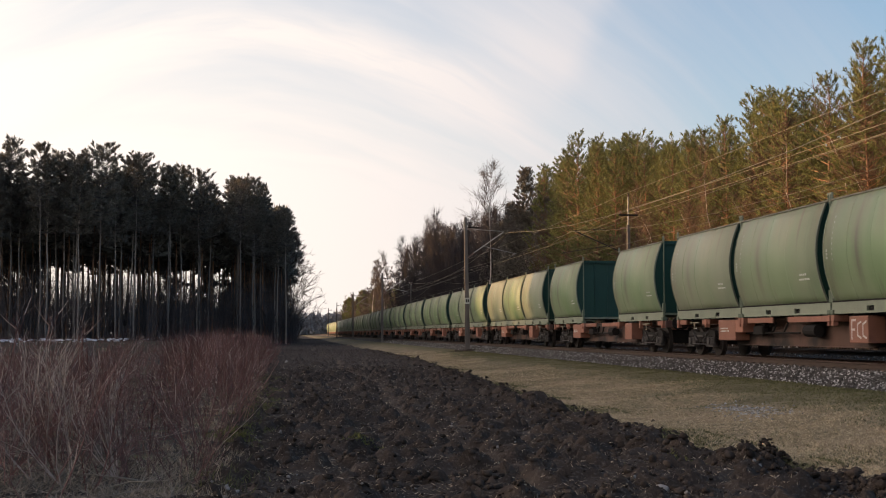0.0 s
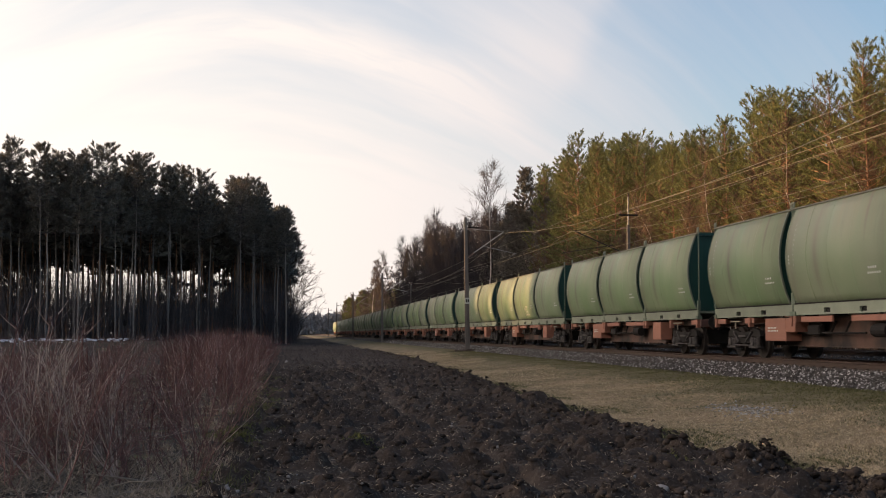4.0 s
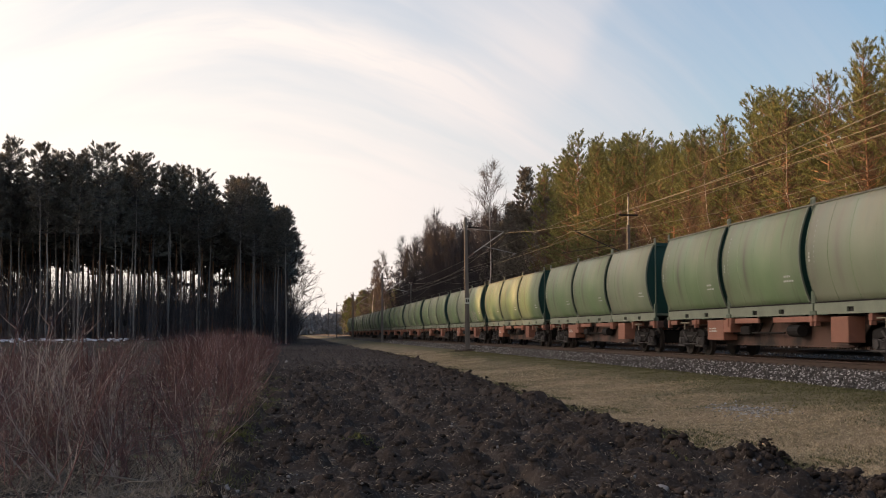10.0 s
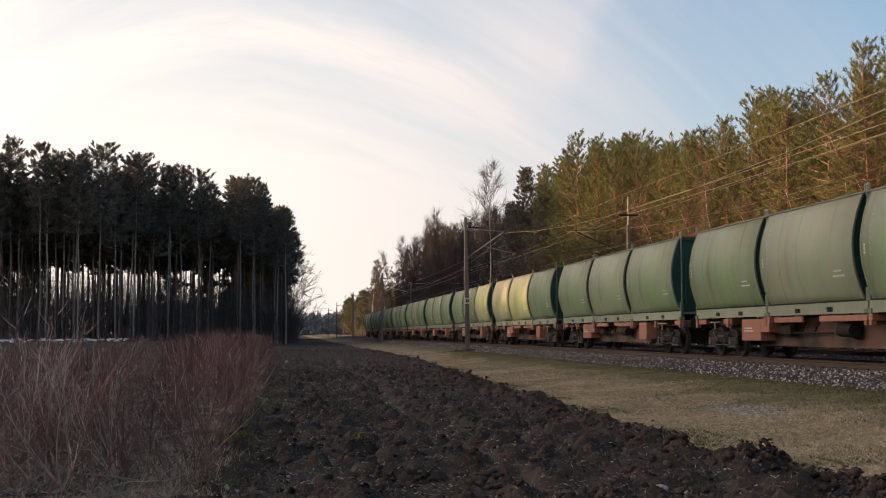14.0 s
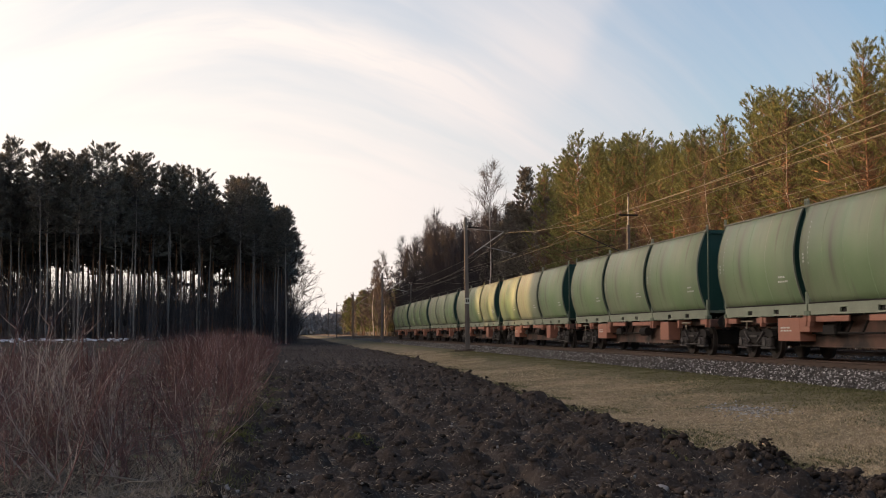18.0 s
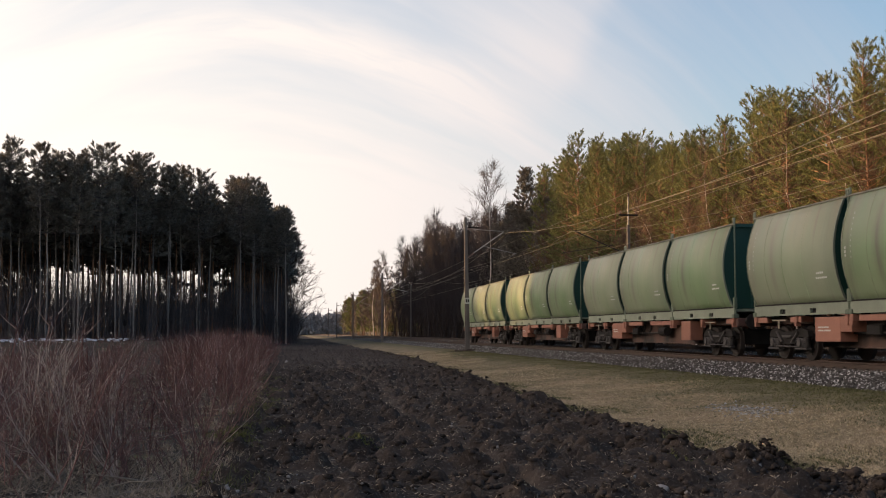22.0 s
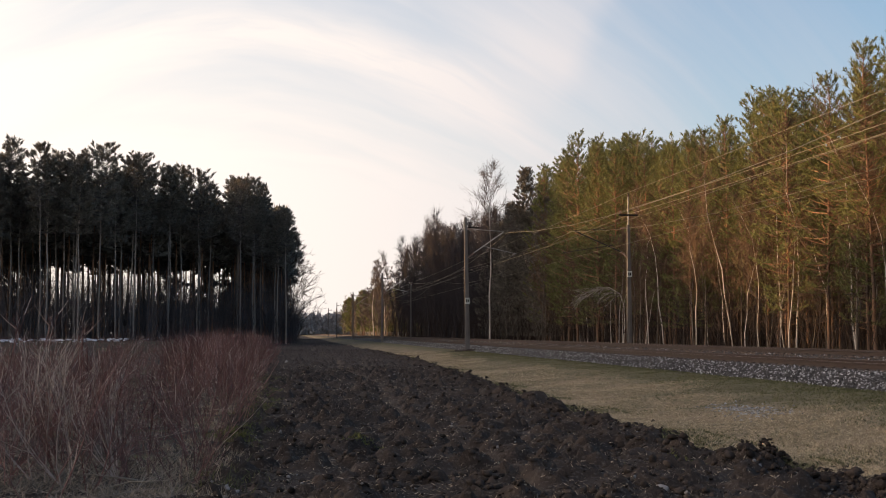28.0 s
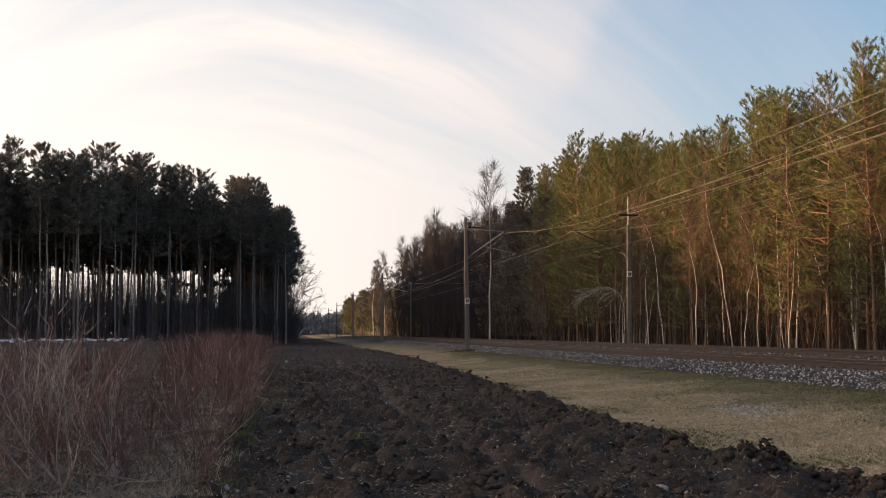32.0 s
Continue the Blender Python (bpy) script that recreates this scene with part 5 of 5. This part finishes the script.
def build_sun_blockers():
    """An unseen belt of young pines, added far off west of the field: it blocks the low sun, its gap lets some through.
    """
    rng = np.random.default_rng(55)
    low = [pine(500 + i, 15.0, 0.0, 3.6, 46, 6, 3, 1.5, 1.3, M_needle_dark, M_greybark, "pine", r0=0.14, droop=0.3) for i in range(3)]
    spots = [(x, y, rng.uniform(0.92, 1.06) * float(np.interp(y, [106, 122, 160], [1.0, 1.22, 1.32]))) for x, y in jittered(-98, -84, -80, 152, 2.9, rng) if not 84 < y < 106]
    under = [(x, y) for x, y in jittered(-99, -83, -80, 152, 2.6, rng) if not 84 < y < 106]
    thicket("west_undergrowth", under, 6.0, 8, rng, M_twig, "unseen dense undergrowth added to block the low sun", w=0.35, twigs=5)
    thin = [(x, y) for x, y in jittered(-97, -85, 84, 106, 2.0, rng)]
    thicket("west_saplings", thin, 14.0, 6, rng, M_twig, "unseen slender saplings added to thin the sun in the belt's gap", w=0.20, twigs=6)
    spots += [(x, y, rng.uniform(0.62, 0.72)) for x, y in jittered(-97, -85, 83, 107, 2.9, rng)]
    spots += [(x, y, rng.uniform(1.35, 1.5)) for x, y in jittered(-98, -86, 156, 345, 4.4, rng)]
    grove("west_tree_belt", low, spots, rng, "unseen belt of young pines added to block the low sun", 0.92, 1.06)


build_sun_blockers()

# ---------------------------------------------------------------- brush, grass, soil


def stems_mesh(rng, n, h0, h1, r, spread_, twigs, lean=0.25):
    paths = []
    for i in range(n):
        a = rng.uniform(0, 2 * np.pi)
        p = np.array([math.cos(a), math.sin(a), 0]) * spread_ * rng.random() ** 0.5
        d = np.array([math.cos(a) * lean * rng.random(), math.sin(a) * lean * rng.random(), 1.0]) + rng.normal(0, 0.09, 3)
        L = rng.uniform(h0, h1)
        d /= np.linalg.norm(d)
        q1 = p + d * L * 0.5 + rng.normal(0, 0.03 * L, 3)
        d2 = d + rng.normal(0, 0.12, 3)
        q2 = q1 + d2 / np.linalg.norm(d2) * L * 0.5
        rr = r * rng.uniform(0.6, 1.3)
        paths.append((np.array([p - [0, 0, 0.05], q1, q2]), np.array([rr, rr * 0.75, rr * 0.3])))
        for k in range(twigs):
            t = rng.uniform(0.3, 1.0)
            b = q1 + (q2 - q1) * (2 * t - 1) if t > 0.5 else p + (q1 - p) * 2 * t
            e = b + (d + rng.normal(0, 0.45, 3)) * L * rng.uniform(0.12, 0.32)
            paths.append((np.array([b, e]), np.array([rr * 0.5, rr * 0.25])))
    return tubes(paths, 3)


def willow_mesh(rng, n, h0, h1, r, twigs, lean):
    """A leafless willow: a few stems from one stool, leaning out and curving up, with side shoots and fine twigs along them."""
    paths = []

    def shoot(p, d, L, r0, n_pts, rise):
        pts = [p]
        for k in range(n_pts - 1):
            d = d + rng.normal(0, 0.09, 3) + np.array([0, 0, rise])
            d = d / np.linalg.norm(d)
            pts.append(pts[-1] + d * L / (n_pts - 1))
        pts = np.array(pts)
        paths.append((pts, r0 * np.linspace(1.0, 0.28, n_pts)))
        return pts, d
    heading = rng.uniform(0, 6.28)
    for i in range(n):
        a = heading + rng.normal(0, 1.3)
        L = rng.uniform(h0, h1)
        o = lean * rng.uniform(0.3, 1.0)
        p = np.array([math.cos(a) * 0.12, math.sin(a) * 0.12, -0.04]) + rng.normal(0, 0.05, 3) * [1, 1, 0]
        rr = r * rng.uniform(0.65, 1.3) * (0.6 + 0.4 * L / h1)
        pts, d = shoot(p, np.array([math.cos(a) * o, math.sin(a) * o, 1.0]), L, rr, 6, 0.06)
        for k in range(twigs):
            f = rng.uniform(0.18, 0.95)
            b = np.array([np.interp(f * 5, range(6), pts[:, q]) for q in range(3)])
            dd = pts[min(5, int(f * 5) + 1)] - pts[int(f * 5)]
            dd = dd / (np.linalg.norm(dd) + 1e-9) + rng.normal(0, 0.42, 3)
            l2 = L * (0.14 + 0.38 * (1 - f)) * rng.uniform(0.5, 1.2)
            p2, d2 = shoot(b, dd, l2, rr * 0.5, 4, 0.10)
            for m in range(2):
                c = p2[rng.integers(1, 4)]
                e = d2 + rng.normal(0, 0.5, 3)
                paths.append((np.array([c, c + e / np.linalg.norm(e) * l2 * rng.uniform(0.2, 0.5)]), np.array([rr * 0.32, rr * 0.2])))
    return tubes(paths, 3)


def build_brush():
    rng = np.random.default_rng(77)
    kinds = []
    for i in range(6):
        v, f = willow_mesh(rng, 6 + i % 3, 0.45, 1.15 + 0.08 * i, 0.0060, 11, 0.85)
        o = link_mesh("willow_shrub", v, f, M_redstem)
        kinds.append(tagged(o, "leafless reddish brown willow shrub", "shrub"))
    tall = []
    for i in range(3):
        v, f = willow_mesh(rng, 3 + i, 1.2, 2.0, 0.0088, 11, 1.0)
        o = link_mesh("willow_shrub", v, f, M_palestem if i == 1 else M_redstem)
        tall.append(tagged(o, "tall leafless shrub with long leaning stems, some paled as highlights", "shrub"))
    spots = []
    y = 11.9
    while y < 62:
        step = 0.70 + 0.022 * (y - 10)
        x = -1.1
        while x > -0.262 * y - 0.6:
            if rng.random() < (0.85 if y < 20 else 0.95 if x > -0.085 * y else 0.85):
                spots.append((x + rng.uniform(-0.4, 0.3), y + rng.uniform(-0.35, 0.35),
                              rng.uniform(0.72, 1.12) * (1.0 if y < 20 else 1.2 if x > -0.085 * y else 0.76)))
            x -= step
        y += step
    spots.sort(key=lambda q: q[1])
    placed(kinds, spots[:270], rng, "willow brush")
    rest = spots[270:]
    placed(tall, [(-2.75, 11.6, 1.0), (-2.4, 12.6, 0.9), (-2.05, 12.2, 0.85), (-3.1, 13.8, 1.05), (-2.6, 15.2, 0.95), (-3.6, 16.5, 1.0), (-1.9, 15.6, 0.75),
                  (-1.9, 11.9, 0.8), (-2.2, 11.3, 0.85), (-2.95, 12.5, 1.0), (-1.6, 12.6, 0.75), (-2.3, 13.9, 0.9), (-3.4, 15.3, 1.0), (-2.9, 16.9, 0.9), (-4.1, 17.6, 1.0),
                  (-3.0, 18.4, 0.9), (-4.3, 19.6, 1.0), (-2.3, 19.0, 0.7), (-1.75, 13.4, 0.7), (-5.2, 24.0, 1.0), (-3.7, 23.5, 0.85)], rng, "tall shrubs")
    # the far part of the brush
    for i in range(7):
        L = rng.uniform(0.5, 1.2)
        n = 5
        pts = np.c_[np.linspace(0, L, n), rng.normal(0, 0.05, n), 0.05 + 0.25 * rng.random() * np.linspace(0, 1, n) + rng.normal(0, 0.015, n)]
        v, f = tubes([(pts, np.linspace(0.010, 0.003, n)), (np.array([pts[2], pts[2] + [0.25, 0.2, 0.12]]), np.array([0.006, 0.003]))], 5)
        o = link_mesh("fallen_branch", v, f, M_litter, smooth=True)
        y = 10.9 + 9 * rng.random() ** 1.5
        x = -1.2 - rng.random() * (0.24 * y - 1.0)
        o.location = (x, y, float(height(x, y)))
        o.rotation_euler = (0, 0, rng.uniform(0, 6.28))
        tagged(o, "pale dead branch lying in the brush", "branch", group="fallen branches")
    V, F, base = [], [], 0
    far = [(rng.uniform(-0.27 * q, -1.6), q) for q in rng.uniform(32, 130, 380)] + [(p[0], p[1]) for p in rest]
    shapes = [stems_mesh(rng, 13, 0.4, 1.05, 0.010, 0.6, 5, 0.6) for _ in range(5)]
    for x, yy in far:
        if x < -0.085 * yy and rng.random() < 0.25:
            continue
        v, f = shapes[int(rng.integers(0, 5))]
        a = rng.uniform(0, 6.28)
        c, q = math.cos(a), math.sin(a)
        sc = rng.uniform(0.7, 1.1) * (1.25 if x > -0.085 * yy else 0.7)
        w = np.stack([v[:, 0] * c - v[:, 1] * q, v[:, 0] * q + v[:, 1] * c, v[:, 2]], -1) * sc + np.array([x, yy, float(height(x, yy))])
        V.append(w)
        F.append(np.array(f) + base)
        base += len(v)
    tagged(link_mesh("far_brush", np.concatenate(V), np.concatenate(F), M_redstem), "leafless reddish brush filling the field", "shrubs", kind="stuff")

    # dead grass and fallen stalks under the shrubs
    def turf(name, n, place, length, width, material, label, lay=0.6):
        P = place(n)
        n = len(P)
        P = np.c_[P, height(P[:, 0], P[:, 1])]
        D = np.c_[rng.normal(0, lay, (n, 2)), np.ones(n)]
        v, f = blades(P, D, length, width, rng, 1, 0.15)
        tagged(link_mesh(name, v, f, material), label, "grass", kind="stuff")

    def under(n):
        y = 10.5 + 40 * rng.random(n) ** 1.8
        x = -1.0 - rng.random(n) ** 0.8 * (0.262 * y - 0.6)
        return np.c_[x, y][fbm(x, y, 0.9, 4, 61) + 0.08 * rng.random(n) > 0.555]
    turf("brush_grass", 50000, under, 0.15, 0.011, M_litter, "matted dead grass and leaves under the brush", 2.4)

    def strip(n):
        y = 12 + 75 * rng.random(2 * n) ** 2.0
        e = soil_edge(y)
        x = e + 0.02 + (11.9 - e) * rng.random(2 * n) ** 1.1
        keep = fbm(x, y, 0.5, 4, 31) + 0.25 * rng.random(2 * n) - 0.50 * smooth(8.2, 10.6, x + 1.6 * (fbm(x, y, 0.35, 3, 71) - 0.5)) > 0.47
        return np.c_[x, y][keep][:n]
    turf("dead_grass", 90000, strip, 0.055, 0.008, M_blade, "short pale dead grass beside the track", 1.8)

    def strip_green(n):
        y = 12 + 70 * rng.random(n) ** 1.8
        e = soil_edge(y)
        x = np.where(rng.random(n) < 0.3, e + rng.exponential(0.35, n), 11.8 - rng.exponential(2.0, n).clip(0, 5.5))
        keep = fbm(x, y, 0.5, 4, 31) - 0.30 * smooth(8.2, 10.4, x) < 0.54
        return np.c_[x, y][keep]
    turf("mossy_grass", 105000, strip_green, 0.045, 0.010, M_blade_green, "low green brown moss and new grass", 0.9)

    def tufts(n):
        c = np.stack([rng.uniform(-0.95, -0.3, 40), rng.uniform(11, 40, 40)], -1)
        k = rng.integers(0, 40, n)
        return c[k] + rng.normal(0, 0.14, (n, 2))
    turf("edge_tufts", 3000, tufts, 0.09, 0.010, M_blade_green, "green grass tufts at the soil's edge", 0.7)

    def moss(n):
        c = np.array([(-0.85, 17.9), (-0.70, 17.2), (-0.95, 18.6), (0.95, 16.0), (4.35, 13.8), (-0.4, 25.0)])
        k = rng.choice(6, n, p=[0.35, 0.2, 0.2, 0.1, 0.05, 0.1])
        return c[k] + rng.normal(0, 0.13, (n, 2))
    turf("moss_clump", 2600, moss, 0.05, 0.014, M_moss, "low clumps of yellow green moss and grass", 0.9)

    def pale_clumps(n):
        c = np.stack([rng.normal(-1.15, 0.30, 70), 11 + 34 * rng.random(70) ** 1.5], -1)
        k = rng.integers(0, 70, n)
        return c[k] + rng.normal(0, 0.16, (n, 2))
    turf("edge_grass", 7000, pale_clumps, 0.10, 0.007, M_edge, "pale dry grass clumps along the brush edge", 0.75)

    def on_soil(n):
        y = 10.3 + 45 * rng.random(n) ** 1.7
        x = -0.9 + (soil_edge(y) + 0.7) * rng.random(n)
        return np.c_[x, y]
    turf("straw_litter", 17000, on_soil, 0.045, 0.009, M_edge, "bits of straw and root on the soil", 2.5)

    # clods and stones
    octa = np.array([(1, 0, 0), (-1, 0, 0), (0, 1, 0), (0, -1, 0), (0, 0, 1), (0, 0, -1)], float)
    cube = np.array([(a, b, c) for a in (-1, 1) for b in (-1, 1) for c in (-1, 1)], float) * 0.58
    body = np.concatenate([octa, cube])
    tri = []
    for ax in range(6):
        near = [6 + j for j in range(8) if cube[j] @ octa[ax] > 0]
        cen = octa[ax]
        uu = np.roll(np.abs(cen), 1)
        vv = np.cross(cen, uu)
        near.sort(key=lambda j: math.atan2(body[j] @ vv, body[j] @ uu))
        for k in range(4):
            tri.append((ax, near[k], near[(k + 1) % 4]))
    tri = np.array(tri)

    def lumps(name, P, R, material, label, cat, squash=0.75):
        n = len(P)
        S = R[:, None, None] * body[None] * rng.uniform(0.5, 1.35, (n, 14, 1)) * np.array([1, 1, squash]) * rng.uniform(0.7, 1.4, (n, 1, 3))
        th = rng.uniform(0, 6.28, n)
        c, s = np.cos(th)[:, None], np.sin(th)[:, None]
        S = np.stack([S[..., 0] * c - S[..., 1] * s, S[..., 0] * s + S[..., 1] * c, S[..., 2]], -1)
        V = (P[:, None] + S).reshape(-1, 3)
        F = (np.arange(n)[:, None, None] * 14 + tri[None]).reshape(-1, 3)
        tagged(link_mesh(name, V, F, material, smooth=True), label, cat, kind="stuff")
    q = on_soil(13500)
    q = q[fbm(q[:, 0], q[:, 1], 0.9, 3, 83) + 0.25 * rng.random(len(q)) > 0.47]
    q = q[np.abs(q[:, 0] - 2.35 - 0.25 * np.sin(q[:, 1] * 0.21)) > 0.14]
    lumps("soil_clods", np.c_[q, height(q[:, 0], q[:, 1])], 0.010 + 0.046 * rng.random(len(q)) ** 2.8, M_soil, "dark crumbled clods of tilled soil", "soil")
    y = 11 + 90 * rng.random(5200) ** 1.6
    x = soil_edge(y) - 0.22 + rng.normal(0, 0.30, len(y))
    lumps("edge_clods", np.c_[x, y, height(x, y) + 0.01], 0.010 + 0.050 * rng.random(len(y)) ** 2.8, M_soil, "large dark clods thrown up along the grass edge", "soil")
    q = on_soil(170)
    lumps("field_stones", np.c_[q, height(q[:, 0], q[:, 1]) + 0.01], 0.012 + 0.022 * rng.random(170) ** 2, M_stone, "small pale stones in the soil", "stones")
    y = rng.normal(21.5, 0.65, 520)
    x = rng.normal(8.25, 0.30, 520)
    lumps("gravel_patch", np.c_[x, y, height(x, y) + 0.005], rng.uniform(0.010, 0.024, 520), [M_ballast_mid], "patch of spilled grey gravel in the grass", "gravel")

    def boulder(x, y, r, label, sq=0.8):
        bm = bmesh.new()
        bmesh.ops.create_icosphere(bm, subdivisions=3, radius=1.0)
        off = rng.uniform(0, 50, 3)
        for v in bm.verts:
            v.co *= 1 + 0.45 * noise.noise(v.co * 1.1 + Vector(off)) + 0.14 * noise.noise(v.co * 3.5 + Vector(off))
            v.co = Vector((v.co.x * r, v.co.y * r * 0.8, v.co.z * r * sq))
        o = part("stone", bm, M_stone, smooth=True)
        o.location = (x, y, float(height(x, y)) + r * 0.30)
        o.rotation_euler = (0, 0, rng.uniform(0, 6))
        tagged(o, label, "stone", group="field stones")
    boulder(3.57, 11.55, 0.068, "rounded grey fieldstone lying in the soil")
    boulder(5.11, 13.0, 0.034, "white stone at the foot of a soil heap")
    boulder(4.5, 11.96, 0.024, "small pale stone in the soil")
    boulder(4.62, 12.2, 0.016, "small pale stone in the soil")
    boulder(4.72, 12.0, 0.014, "small pale stone in the soil")
    boulder(5.75, 11.8, 0.02, "small pale stone in the soil")
    boulder(0.0, 12.8, 0.022, "small white stone in the soil")
    for k in range(9):
        a, b = rng.normal(0, 0.07, 2)
        boulder(-0.56 + a, 11.35 + 1.6 * b, rng.uniform(0.010, 0.026), "small pale scrap of stone lying in the soil", 0.7)
    for k in range(10):
        a, b = rng.normal(0, 0.16, 2)
        boulder(4.98 + a, 12.9 + 1.3 * b, rng.uniform(0.010, 0.028), "pale stone turned up in the soil", 0.7)
    boulder(-0.13, 62.0, 0.09, "white stone beside the tilled strip")
    # a heap of dark soil at the grass edge, and the mound round the near mast
    for cx, cy, cz, n, rad, big in ((5.45, 13.5, 0.10, 220, 0.20, 0.030), (11.9, 80.2, 0.42, 260, 0.55, 0.11)):
        P = np.c_[rng.normal(cx, rad, n), rng.normal(cy, rad, n), np.zeros(n)]
        d2 = ((P[:, 0] - cx) ** 2 + (P[:, 1] - cy) ** 2) / rad ** 2
        P[:, 2] = height(P[:, 0], P[:, 1]) + 0.09 * np.exp(-d2 / 2) * rng.random(n)
        lumps("soil_heap", P, rng.uniform(0.25, 1.0, n) * big, M_soil, "small heap of dark dug soil", "soil")
    # old snow left along the foot of the pine stand
    P = np.c_[rng.uniform(-46, -16, 420), np.zeros(420)]
    P[:, 0] = np.round(P[:, 0] / 2.6) * 2.6 + rng.normal(0, 0.5, 420)
    P[:, 1] = 122 + rng.normal(0, 11.0, 420)
    lumps("snow_patches", np.c_[P, height(P[:, 0], P[:, 1]) + 0.16], 0.05 + 0.24 * rng.random(420) ** 2.4, M_snow, "last patches of old snow at the wood's foot", "snow", 0.35)


build_brush()


def motions():
    ts = [2.0 * i for i in range(17)]
    fine = [i / FPS for i in range(0, 32 * FPS + 1)]
    shared = {}
    for ob in [o for o in bpy.data.objects if o.name.startswith("wheelset")]:
        y = round(ob.location.y, 2)
        if y not in shared:
            walk(ob, [(t, pose(0, y, 0.46, math.degrees((front_y(0, 0) - front_y(0, t)) / 0.46))) for t in fine])
            shared[y] = ob
        else:
            src = shared[y].animation_data
            ob.rotation_mode = "QUATERNION"
            ob.animation_data_create()
            ob.animation_data.action = src.action
            ob.animation_data.action_slot = src.action_slot
    for ob, off, up, k in TRAIN:
        ob.animation_data_clear()
        walk(ob, [(t, pose(TRACK_X, front_y(0, t) + off, RAIL_Z + up)) for t in ts])


motions()
